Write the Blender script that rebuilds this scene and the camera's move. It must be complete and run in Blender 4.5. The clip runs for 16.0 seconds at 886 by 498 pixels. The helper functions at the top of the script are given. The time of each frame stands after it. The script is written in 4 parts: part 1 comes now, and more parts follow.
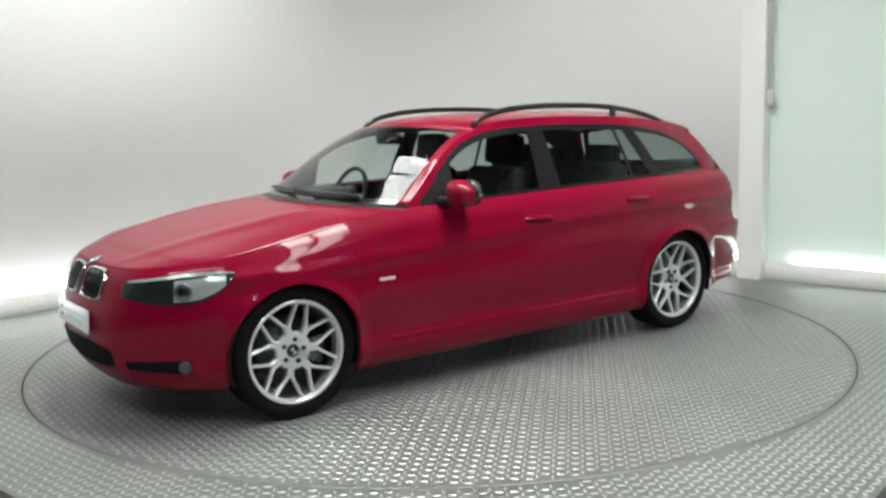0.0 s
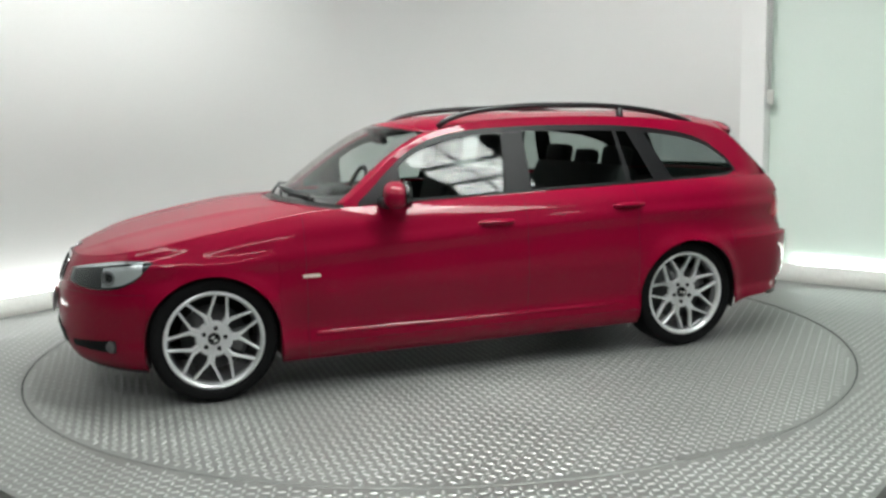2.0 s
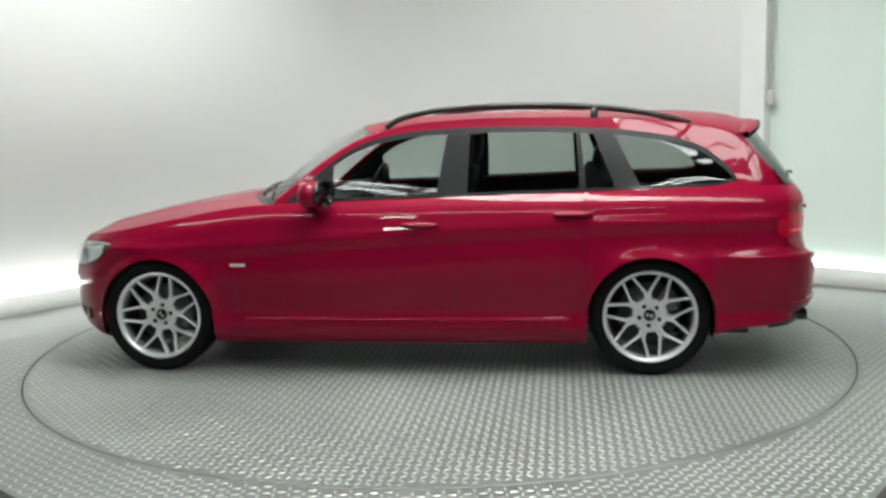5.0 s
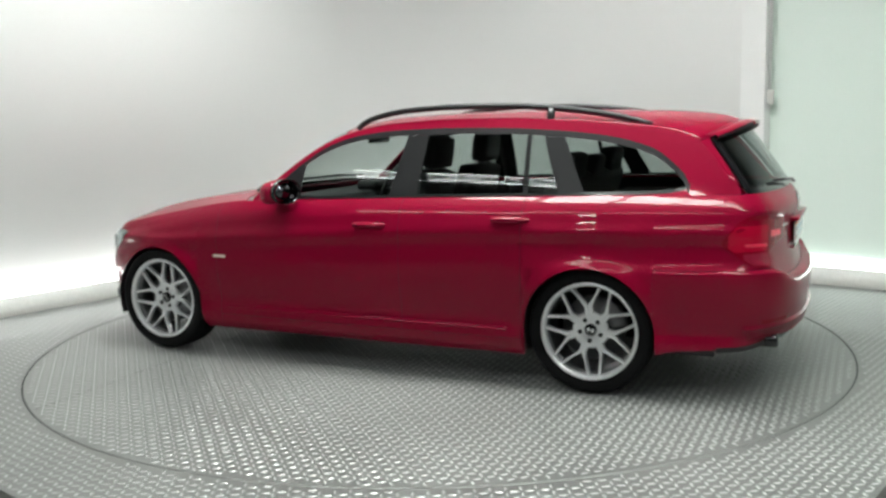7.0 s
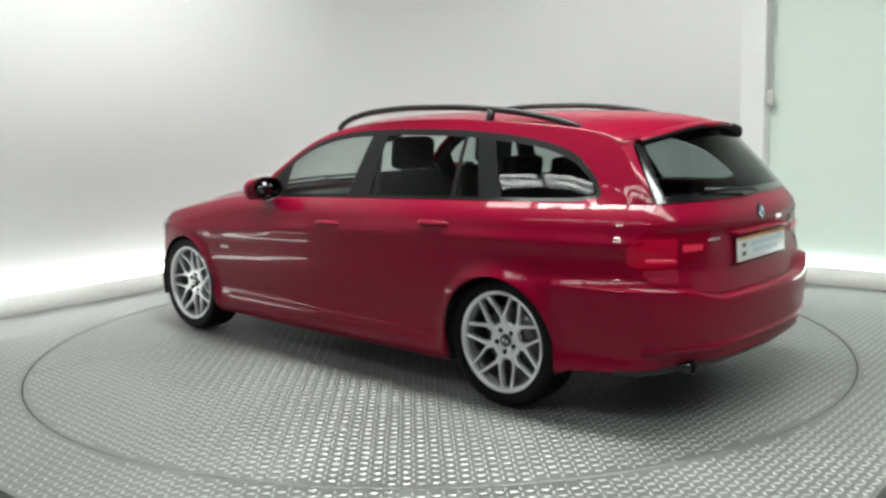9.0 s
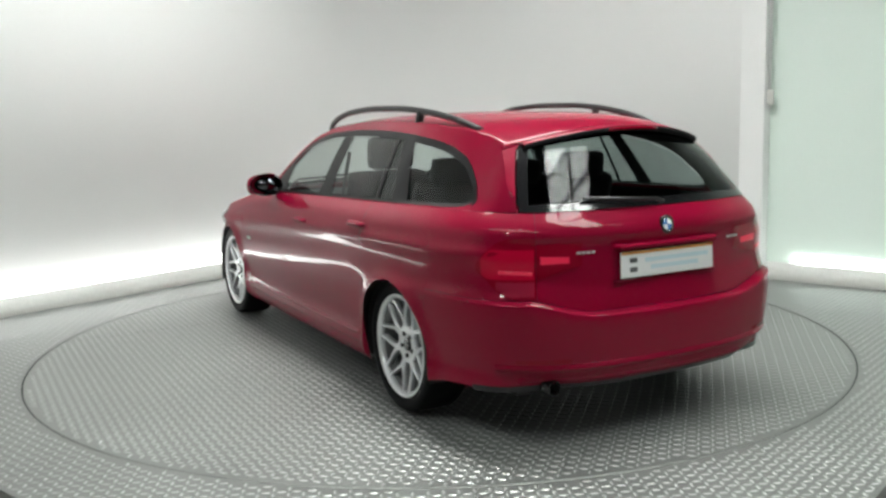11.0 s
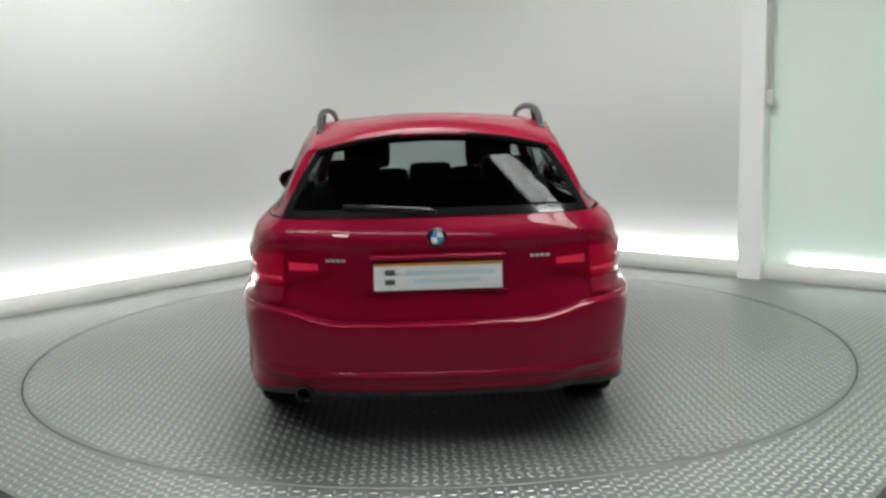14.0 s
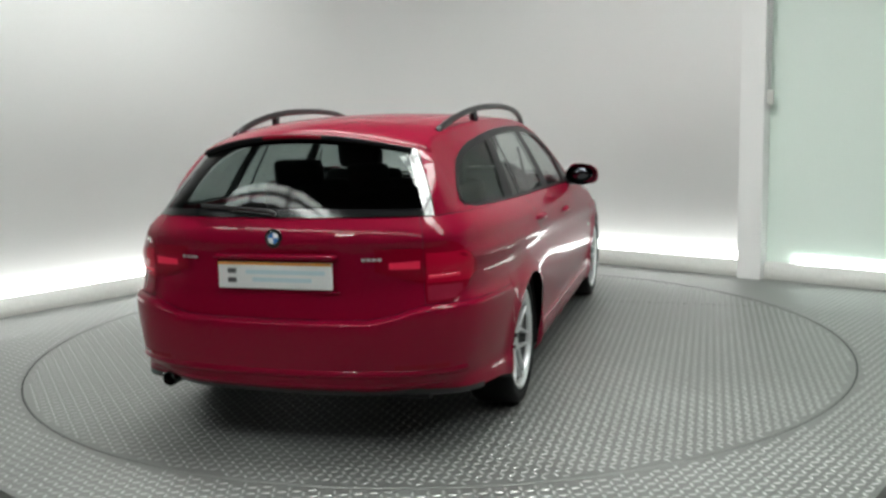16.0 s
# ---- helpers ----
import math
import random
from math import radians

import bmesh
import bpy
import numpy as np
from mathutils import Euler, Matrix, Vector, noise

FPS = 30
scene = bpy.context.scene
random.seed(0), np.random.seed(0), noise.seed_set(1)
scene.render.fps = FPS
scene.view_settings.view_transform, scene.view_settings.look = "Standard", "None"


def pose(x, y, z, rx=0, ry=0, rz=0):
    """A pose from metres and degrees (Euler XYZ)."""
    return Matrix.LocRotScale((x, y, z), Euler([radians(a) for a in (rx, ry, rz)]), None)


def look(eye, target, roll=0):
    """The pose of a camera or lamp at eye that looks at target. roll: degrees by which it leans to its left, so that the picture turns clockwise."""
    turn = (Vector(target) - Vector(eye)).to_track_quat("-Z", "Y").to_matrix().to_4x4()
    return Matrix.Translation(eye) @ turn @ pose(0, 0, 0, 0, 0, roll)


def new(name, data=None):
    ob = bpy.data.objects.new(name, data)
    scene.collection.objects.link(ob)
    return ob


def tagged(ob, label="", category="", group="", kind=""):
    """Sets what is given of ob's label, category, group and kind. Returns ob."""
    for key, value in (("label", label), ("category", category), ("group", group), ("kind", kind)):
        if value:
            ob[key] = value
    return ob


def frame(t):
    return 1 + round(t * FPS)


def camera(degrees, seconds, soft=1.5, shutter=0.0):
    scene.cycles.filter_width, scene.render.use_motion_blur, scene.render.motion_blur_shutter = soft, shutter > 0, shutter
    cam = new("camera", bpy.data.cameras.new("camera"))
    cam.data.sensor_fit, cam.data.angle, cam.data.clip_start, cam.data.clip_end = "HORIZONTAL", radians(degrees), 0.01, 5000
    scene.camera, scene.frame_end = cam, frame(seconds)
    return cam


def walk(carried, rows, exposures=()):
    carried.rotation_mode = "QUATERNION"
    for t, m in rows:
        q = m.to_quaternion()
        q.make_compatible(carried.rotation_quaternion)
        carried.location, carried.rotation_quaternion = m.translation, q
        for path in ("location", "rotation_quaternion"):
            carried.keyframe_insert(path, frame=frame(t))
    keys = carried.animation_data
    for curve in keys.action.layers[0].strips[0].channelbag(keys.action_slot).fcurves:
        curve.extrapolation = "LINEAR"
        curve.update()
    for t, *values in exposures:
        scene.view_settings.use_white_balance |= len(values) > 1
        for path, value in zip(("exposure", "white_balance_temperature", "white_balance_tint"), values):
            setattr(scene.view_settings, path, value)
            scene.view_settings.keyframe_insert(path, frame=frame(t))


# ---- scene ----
# ======== camera: it stands still before the turntable ========
EYE = Vector((0.0, -5.783, 1.399))
YAW, DOWN = 0.0063, 0.1433
AIM = EYE + Vector((math.sin(YAW) * math.cos(DOWN), math.cos(YAW) * math.cos(DOWN), -math.sin(DOWN)))
cam = camera(52.19, 16.0, soft=2.8)
walk(cam, [(0.0, look(EYE, AIM, -1.48)), (16.0, look(EYE, AIM, -1.48))], [(0.0, 0.10), (9.0, 0.14), (12.0, 0.01), (16.0, -0.15)])

# ======== world and light levels ========
world = bpy.data.worlds.new("world")
scene.world = world
world.use_nodes = True
world.node_tree.nodes["Background"].inputs["Color"].default_value = (0.5, 0.55, 0.6, 1)
world.node_tree.nodes["Background"].inputs["Strength"].default_value = 0.05
SKYLIGHT = 33.0      # panes of the rooflight over the turntable
SKYLIGHT_DIM = 17.0  # its first and outer panes, turned down to ease light on wall and car
SKYLIGHT_FAR = 15.0  # panes of the one behind the camera, set dimmer
STRIP = 9.0          # light strip above the skirting
FLOOD = 64.0         # the floodlight over the camera
FLOOD_SIDE = 3.5    # the weaker one further round


# ======== materials ========
def material(name, color, rough=0.5, metal=0.0, coat=0.0, scale=0.0, vary=0.0, bump=0.0, big=0.0, rough_vary=0.0, emit=None, power=0.0, spec=0.5):
    """Principled surface whose colour varies by noise at two scales, with a fine relief."""
    mat = bpy.data.materials.new(name)
    mat.use_nodes = True
    nodes, links = mat.node_tree.nodes, mat.node_tree.links
    bsdf = nodes["Principled BSDF"]
    bsdf.inputs["Base Color"].default_value = (*color, 1)
    bsdf.inputs["Roughness"].default_value = rough
    bsdf.inputs["Metallic"].default_value = metal
    bsdf.inputs["Specular IOR Level"].default_value = spec
    if coat:
        bsdf.inputs["Coat Weight"].default_value = coat
        bsdf.inputs["Coat Roughness"].default_value = 0.03
        bsdf.inputs["Coat IOR"].default_value = 1.45
    if emit:
        bsdf.inputs["Emission Color"].default_value = (*emit, 1)
        bsdf.inputs["Emission Strength"].default_value = power
    if scale:
        where = nodes.new("ShaderNodeTexCoord")
        fine = nodes.new("ShaderNodeTexNoise")
        fine.inputs["Scale"].default_value = scale
        fine.inputs["Detail"].default_value = 6
        links.new(where.outputs["Object"], fine.inputs["Vector"])
        coarse = nodes.new("ShaderNodeTexNoise")
        coarse.inputs["Scale"].default_value = big or scale * 0.06
        coarse.inputs["Detail"].default_value = 4
        links.new(where.outputs["Object"], coarse.inputs["Vector"])
        both = nodes.new("ShaderNodeMath")
        both.operation = "ADD"
        links.new(fine.outputs["Fac"], both.inputs[0])
        links.new(coarse.outputs["Fac"], both.inputs[1])
        span = nodes.new("ShaderNodeMapRange")
        span.inputs["From Min"].default_value, span.inputs["From Max"].default_value = 0.6, 1.4
        span.inputs["To Min"].default_value, span.inputs["To Max"].default_value = 1 - vary, 1 + vary
        links.new(both.outputs[0], span.inputs["Value"])
        tint = nodes.new("ShaderNodeVectorMath")
        tint.operation = "SCALE"
        tint.inputs[0].default_value = color
        links.new(span.outputs["Result"], tint.inputs["Scale"])
        links.new(tint.outputs["Vector"], bsdf.inputs["Base Color"])
        if rough_vary:
            gloss = nodes.new("ShaderNodeMapRange")
            gloss.inputs["From Min"].default_value, gloss.inputs["From Max"].default_value = 0.6, 1.4
            gloss.inputs["To Min"].default_value, gloss.inputs["To Max"].default_value = rough - rough_vary, rough + rough_vary
            links.new(both.outputs[0], gloss.inputs["Value"])
            links.new(gloss.outputs["Result"], bsdf.inputs["Roughness"])
        if bump:
            relief = nodes.new("ShaderNodeBump")
            relief.inputs["Strength"].default_value = bump
            relief.inputs["Distance"].default_value = 0.004
            links.new(fine.outputs["Fac"], relief.inputs["Height"])
            links.new(relief.outputs["Normal"], bsdf.inputs["Normal"])
    return mat


def glass(name, tint, ior=1.5):
    """A thin pane: tinted see-through with a mirror gloss that grows at grazing angles."""
    mat = bpy.data.materials.new(name)
    mat.use_nodes = True
    nodes, links = mat.node_tree.nodes, mat.node_tree.links
    nodes.remove(nodes["Principled BSDF"])
    clear = nodes.new("ShaderNodeBsdfTransparent")
    clear.inputs["Color"].default_value = (*tint, 1)
    gloss = nodes.new("ShaderNodeBsdfGlossy")
    gloss.inputs["Roughness"].default_value = 0.01
    f0 = ((ior - 1) / (ior + 1)) ** 2
    weight = nodes.new("ShaderNodeLayerWeight")
    weight.inputs["Blend"].default_value = 0.5
    steep = nodes.new("ShaderNodeMath")
    steep.operation = "POWER"
    steep.inputs[1].default_value = 5.0
    links.new(weight.outputs["Facing"], steep.inputs[0])
    fresnel = nodes.new("ShaderNodeMath")
    fresnel.operation = "MULTIPLY_ADD"
    fresnel.inputs[1].default_value, fresnel.inputs[2].default_value = 1 - f0, f0
    links.new(steep.outputs[0], fresnel.inputs[0])
    mix = nodes.new("ShaderNodeMixShader")
    links.new(fresnel.outputs[0], mix.inputs[0])
    links.new(clear.outputs[0], mix.inputs[1])
    links.new(gloss.outputs[0], mix.inputs[2])
    links.new(mix.outputs[0], nodes["Material Output"].inputs["Surface"])
    return mat


WALL = material("white wall paint", (0.80, 0.80, 0.79), 0.6, scale=90, vary=0.02, bump=0.06, big=0.8)
WALL_GREEN = material("pale green white wall surface", (0.71, 0.80, 0.74), 0.6, scale=90, vary=0.02, bump=0.06, big=0.8)
SKIRT = material("scuffed skirting paint", (0.62, 0.62, 0.59), 0.5, scale=40, vary=0.09, bump=0.08, big=2.0)
PLATE = material("worn tread plate steel", (0.18, 0.185, 0.178), 0.48, 0.5, scale=60, vary=0.24, bump=0.10, big=1.1, rough_vary=0.12)
LUG = material("polished tread lug steel", (0.38, 0.39, 0.375), 0.43, 0.5, scale=30, vary=0.22, big=1.1, rough_vary=0.10)
PIT = material("dark gap", (0.02, 0.02, 0.02), 0.9)
CONCRETE = material("grey concrete", (0.20, 0.195, 0.18), 0.8, scale=30, vary=0.15, bump=0.2, big=0.8)
CEIL = material("grey hall ceiling", (0.06, 0.0625, 0.0625), 0.8, scale=10, vary=0.05)
HALL = material("grey hall wall", (0.05, 0.05, 0.05), 0.8, scale=10, vary=0.05)
BEAM = material("dark painted steel", (0.06, 0.065, 0.07), 0.6, scale=20, vary=0.1)
SKY = material("daylight rooflight pane", (0.8, 0.8, 0.8), 0.4, emit=(0.955, 1.0, 0.967), power=SKYLIGHT)
SKY_DIM = material("turned-down daylight rooflight pane", (0.75, 0.75, 0.75), 0.4, emit=(0.955, 1.0, 0.967), power=SKYLIGHT_DIM)
SKY_FAR = material("dimmer daylight rooflight pane", (0.7, 0.7, 0.7), 0.4, emit=(0.955, 1.0, 0.967), power=SKYLIGHT_FAR)
LED = material("white light strip", (0.9, 0.9, 0.9), 0.5, emit=(0.97, 1.0, 0.975), power=STRIP)
LED_GREEN = material("greenish white light strip", (0.9, 0.9, 0.9), 0.5, emit=(0.88, 1.0, 0.94), power=STRIP)
LAMP = material("lit floodlight panel", (0.9, 0.9, 0.9), 0.5, emit=(0.955, 1.0, 0.967), power=FLOOD)
LAMP_SIDE = material("dimmer floodlight panel", (0.9, 0.9, 0.9), 0.5, emit=(0.955, 1.0, 0.967), power=FLOOD_SIDE)
PAINT = material("crimson metallic car paint", (0.215, 0.0003, 0.020), 0.45, 0.0, coat=0.55, scale=600, vary=0.04, big=3.0, spec=0.06)
BLACK = material("satin black plastic", (0.012, 0.012, 0.013), 0.35, scale=200, vary=0.1)
MATTE = material("matte black mesh plastic", (0.006, 0.006, 0.007), 0.8, scale=200, vary=0.2, spec=0.15)
TRIM = material("satin black window trim", (0.007, 0.007, 0.008), 0.42, scale=200, vary=0.1, spec=0.25)
GLOSSBLACK = material("gloss black trim", (0.008, 0.008, 0.009), 0.12, coat=0.5)
RUBBER = material("black tyre rubber", (0.007, 0.007, 0.0075), 0.6, scale=120, vary=0.2, bump=0.1, spec=0.08)
ALLOY = material("bright silver alloy", (0.72, 0.73, 0.74), 0.28, 0.5, coat=0.4, scale=200, vary=0.04)
DISC = material("cast brake disc", (0.16, 0.16, 0.165), 0.4, 0.8, scale=80, vary=0.15)
CHROME = material("chrome", (0.80, 0.81, 0.82), 0.08, 1.0)
CLOTH = material("black seat upholstery", (0.011, 0.011, 0.012), 0.75, scale=180, vary=0.2, bump=0.1)
CABIN = material("dark cabin lining", (0.013, 0.013, 0.014), 0.7, scale=80, vary=0.15)
HEADLINE = material("pale grey headlining", (0.20, 0.20, 0.195), 0.9, scale=80, vary=0.05)
PLATEWHITE = material("white number plate", (0.78, 0.80, 0.80), 0.3)
PALEBLUE = material("pale blue print", (0.55, 0.70, 0.75), 0.4)
ORANGE = material("amber print", (0.80, 0.36, 0.08), 0.4)
PAPER = material("white paper", (0.75, 0.76, 0.76), 0.6)
BLUE = material("badge blue", (0.05, 0.18, 0.45), 0.2, coat=0.5)
TAIL = material("red lamp lens", (0.19, 0.0005, 0.012), 0.2, coat=0.55, emit=(1.0, 0.0, 0.06), power=0.02, spec=0.1)
TAILGLOW = material("softly lit red lamp", (0.25, 0.002, 0.016), 0.2, coat=0.6, emit=(1.0, 0.0, 0.06), power=0.10, spec=0.1)
TAILLIT = material("lit red lamp", (0.28, 0.004, 0.02), 0.3, emit=(1.0, 0.03, 0.10), power=0.30)
TAILCLEAR = material("pink lamp lens", (0.25, 0.012, 0.034), 0.2, coat=0.55, spec=0.2)
REFLECTOR = material("silver lamp bowl", (0.66, 0.68, 0.69), 0.25, 0.45, coat=0.4)
# dark colour stands in for the dark hall that the mirror reflects
MIRROR = material("mirror glass darkened as its reflection", (0.09, 0.09, 0.10), 0.03, 1.0)
LAMPDARK = material("dark lamp housing", (0.03, 0.033, 0.037), 0.2, 0.3, coat=0.6)
BLINKER = material("pale amber lens", (0.70, 0.55, 0.50), 0.2, coat=0.6)
WINDOW = glass("tinted side glass", (0.64, 0.70, 0.68), 1.5)
SCREEN = glass("clear windscreen glass", (0.86, 0.90, 0.88), 1.52)
REARGLASS = glass("dark rear glass", (0.42, 0.48, 0.47), 1.34)
COVER = glass("clear lamp cover", (0.92, 0.95, 0.95), 1.45)


# ======== mesh helpers ========
def link(name, bm, mat, parent=None, label="", smooth=True):
    mesh = bpy.data.meshes.new(name)
    bm.to_mesh(mesh)
    bm.free()
    mesh.materials.append(mat)
    if smooth:
        for f in mesh.polygons:
            f.use_smooth = True
    ob = new(name, mesh)
    ob.parent = parent
    if label:
        ob["label"] = label
    return ob


def part(name, bm, mat, parent, label="", smooth=True):
    """One mesh object under a thing or under a part."""
    return link(name, bm, mat, parent, label, smooth)


def empty(name, m=None):
    ob = new(name)
    ob.empty_display_size = 0.2
    if m is not None:
        ob.matrix_world = m
    return ob


def box(x0, x1, y0, y1, z0, z1, bevel=0.0, bm=None):
    """A box between two corners, its edges rounded."""
    made = bmesh.new()
    bmesh.ops.create_cube(made, size=1)
    bmesh.ops.transform(made, verts=made.verts, matrix=Matrix.Translation(((x0 + x1) / 2, (y0 + y1) / 2, (z0 + z1) / 2)) @ Matrix.Diagonal((x1 - x0, y1 - y0, z1 - z0, 1)))
    if bevel:
        bmesh.ops.bevel(made, geom=list(made.edges), offset=bevel, segments=2, affect="EDGES", profile=0.6)
    return made if bm is None else join(bm, made)


def join(bm, other):
    """Adds other to bm."""
    mesh = bpy.data.meshes.new("tmp")
    other.to_mesh(mesh)
    other.free()
    bm.from_mesh(mesh)
    bpy.data.meshes.remove(mesh)
    return bm


def shift(bm, m):
    bmesh.ops.transform(bm, verts=bm.verts, matrix=m)
    return bm


def sheet(points, bm=None, flip=False, close=False):
    """Faces between rows of points."""
    bm = bm or bmesh.new()
    rows = [[bm.verts.new(p) for p in row] for row in points]
    n = len(rows[0])
    for a, b in zip(rows, rows[1:]):
        for j in range(n if close else n - 1):
            k = (j + 1) % n
            quad = (a[j], a[k], b[k], b[j])
            bm.faces.new(quad[::-1] if flip else quad)
    return bm


def lathe(profile, n=48, axis="Y"):
    """A closed ring of sections turned round an axis; profile rows are (radius, along)."""
    rows = []
    for i in range(n):
        a = 2 * math.pi * i / n
        c, s = math.cos(a), math.sin(a)
        rows.append([Vector((r * c, h, r * s)) if axis == "Y" else Vector((r * c, r * s, h)) for r, h in profile])
    rows.append(rows[0])
    bm = sheet(rows)
    bmesh.ops.remove_doubles(bm, verts=bm.verts, dist=1e-5)
    bmesh.ops.recalc_face_normals(bm, faces=bm.faces)
    return bm


def tube(path, radius, sides=8, flat=1.0):
    """A round bar along a line of points, closed at its ends."""
    path = [Vector(p) for p in path]
    rows = []
    for i, p in enumerate(path):
        way = (path[min(i + 1, len(path) - 1)] - path[max(i - 1, 0)]).normalized()
        side = way.cross(Vector((0, 0, 1)))
        side = side.normalized() if side.length > 1e-4 else Vector((0, 1, 0))
        up = side.cross(way)
        rows.append([p + radius * (math.cos(a) * side + flat * math.sin(a) * up) for a in (2 * math.pi * k / sides for k in range(sides))])
    bm = sheet(rows, close=True)
    bm.verts.ensure_lookup_table()
    bm.faces.new([bm.verts[k] for k in range(sides)])
    bm.faces.new([bm.verts[len(bm.verts) - 1 - k] for k in range(sides)])
    bmesh.ops.recalc_face_normals(bm, faces=bm.faces)
    return bm


def smooth_line(points):
    """A smooth function through (x, value) points that never overshoots."""
    pts = sorted(points)
    xs, ys = [p[0] for p in pts], [p[1] for p in pts]
    slope = [(ys[i + 1] - ys[i]) / (xs[i + 1] - xs[i]) for i in range(len(xs) - 1)]
    tan = [slope[0]]
    for a, b in zip(slope, slope[1:]):
        tan.append(0.0 if a * b <= 0 else 2 * a * b / (a + b))
    tan.append(slope[-1])

    def value(x):
        if x <= xs[0]:
            return ys[0]
        if x >= xs[-1]:
            return ys[-1]
        i = max(k for k in range(len(xs) - 1) if xs[k] <= x)
        h = xs[i + 1] - xs[i]
        t = (x - xs[i]) / h
        return ((1 + 2 * t) * ys[i] + t * h * tan[i]) * (1 - t) ** 2 + ((3 - 2 * t) * ys[i + 1] + (t - 1) * h * tan[i + 1]) * t ** 2
    return value


def thick(ob, depth):
    mod = ob.modifiers.new("thickness", "SOLIDIFY")
    mod.thickness, mod.offset = depth, -1.0
    return ob


def lin(a, b, n):
    return [a + (b - a) * i / (n - 1) for i in range(n)]


# ======== the bay: its axes a (along one wall) and b (along the other) ========
TURN = -41.0
BAY = pose(0, 0, 0, 0, 0, TURN)
A0, B1 = -3.135, 3.10          # planes of the two white walls
A1, B0 = 7.2, -8.2            # far ends of the hall
TOP = 4.7
A_PILLAR = 0.766
RADIUS = 2.485                # turntable


def bay_box(name, a0, a1, b0, b1, z0, z1, mat, bevel=0.0, parent=None, label=""):
    bm = shift(box(a0, a1, b0, b1, z0, z1, bevel), BAY)
    return link(name, bm, mat, parent, label, smooth=False)


# ---- ground of the hall, platform round the turntable ----
FLOOR_EDGE = 2.94
ground = bay_box("ground", A0 - 0.3, A1 + 0.3, B0 - 0.3, B1 + 0.3, -0.20, -0.07, CONCRETE)
tagged(ground, "plain grey concrete hall floor", "floor", kind="structure")


def ring_floor():
    """The square platform with the round hole of the turntable."""
    bm = bmesh.new()
    inv = BAY.inverted()
    n = 144
    loops = [[], [], [], []]
    for i in range(n):
        ang = 2 * math.pi * i / n
        d = Vector((math.cos(ang), math.sin(ang), 0))
        reach = []
        for lo, hi, c in ((A0, FLOOR_EDGE, d.x), (-FLOOR_EDGE, B1, d.y)):
            if abs(c) > 1e-6:
                reach.append((hi if c > 0 else lo) / c)
        far = min(reach)
        r = RADIUS + 0.009
        loops[0].append(BAY @ Vector((d.x * r, d.y * r, -0.05)))
        loops[1].append(BAY @ Vector((d.x * r, d.y * r, 0)))
        loops[2].append(BAY @ (d * far))
        loops[3].append(BAY @ (d * far + Vector((0, 0, -0.08))))
    sheet(loops, bm, close=True, flip=True)
    return bm


floor = link("floor", ring_floor(), PLATE, smooth=False)
tagged(floor, "worn grey steel tread plate platform floor", "floor", kind="structure")


def lug_points(keep):
    """Lozenge lugs of tread plate: centres and turns on a checker lattice."""
    step = 0.0415
    out = []
    n = int(4.4 / step)
    for i in range(-n, n + 1):
        for j in range(-n, n + 1):
            x, y = i * step, j * step
            if keep(x, y):
                out.append((x, y, 45 if (i + j) % 2 else -45))
    return out


def lug_mesh(points, m):
    """All lugs as one mesh: a lens-shaped outline with a ridge."""
    half, wide, high = 0.0195, 0.0066, 0.0026
    base = np.array([(-half, 0, 0), (-half * 0.4, -wide, 0), (half * 0.4, -wide, 0), (half, 0, 0), (half * 0.4, wide, 0), (-half * 0.4, wide, 0), (-half * 0.55, 0, high), (half * 0.55, 0, high)])
    faces = [(0, 1, 6), (1, 2, 7, 6), (2, 3, 7), (3, 4, 7), (4, 5, 6, 7), (5, 0, 6)]
    verts, polys = [], []
    for x, y, turn in points:
        c, s = math.cos(radians(turn)), math.sin(radians(turn))
        k = len(verts)
        for p in base:
            verts.append(tuple(m @ Vector((x + c * p[0] - s * p[1], y + s * p[0] + c * p[1], p[2]))))
        polys += [tuple(k + q for q in f) for f in faces]
    mesh = bpy.data.meshes.new("lug")
    mesh.from_pydata(verts, [], polys)
    mesh.materials.append(LUG)
    return mesh


def on_platform(x, y):
    if x * x + y * y < (RADIUS + 0.035) ** 2 or x < A0 + 0.06 or y > B1 - 0.06 or x > FLOOR_EDGE - 0.03 or y < -FLOOR_EDGE + 0.03:
        return False
    return True


def near_lug(x, y):
    p = BAY @ Vector((x, y, 0))
    return on_platform(x, y) and abs(p.x) < 1.0 and -2.66 < p.y < -2.2


# ---- turntable: disc and its lugs turn together ----
table = empty("turntable")
tagged(table, "round steel tread plate turntable set flush in the floor", "turntable")
disc = part("disc", lathe([(0.0, 0.0), (RADIUS - 0.004, 0.0), (RADIUS, -0.004), (RADIUS, -0.045), (0.0, -0.045)], 160, "Z"), PLATE, table, smooth=False)
tread = new("tread", lug_mesh(lug_points(lambda x, y: x * x + y * y < (RADIUS - 0.03) ** 2), Matrix.Identity(4)))
tread.parent = table
tagged(tread, "raised steel lugs", kind="stuff")
for a in (1.25,):
    h = math.sqrt(RADIUS ** 2 - a * a) - 0.02
    part("plate_seam", box(a - 0.0005, a + 0.0005, -h, h, -0.01, 0.0012), PIT, table, "dark seam between plates", smooth=False)

# added black ring that stands for the shade down in the gap
shade_ring = link("gap_shade", lathe([(RADIUS + 0.0005, -0.030), (RADIUS + 0.0005, -0.0045), (RADIUS + 0.0085, -0.0045), (RADIUS + 0.0085, -0.030), (RADIUS + 0.0005, -0.030)], 160, "Z"), PIT, floor, "dark ring added as the shade in the gap round the turntable", smooth=False)
pit = link("turntable_pit", shift(box(-2.6, 2.6, -2.6, 2.6, -0.068, -0.055), BAY), PIT, smooth=False)
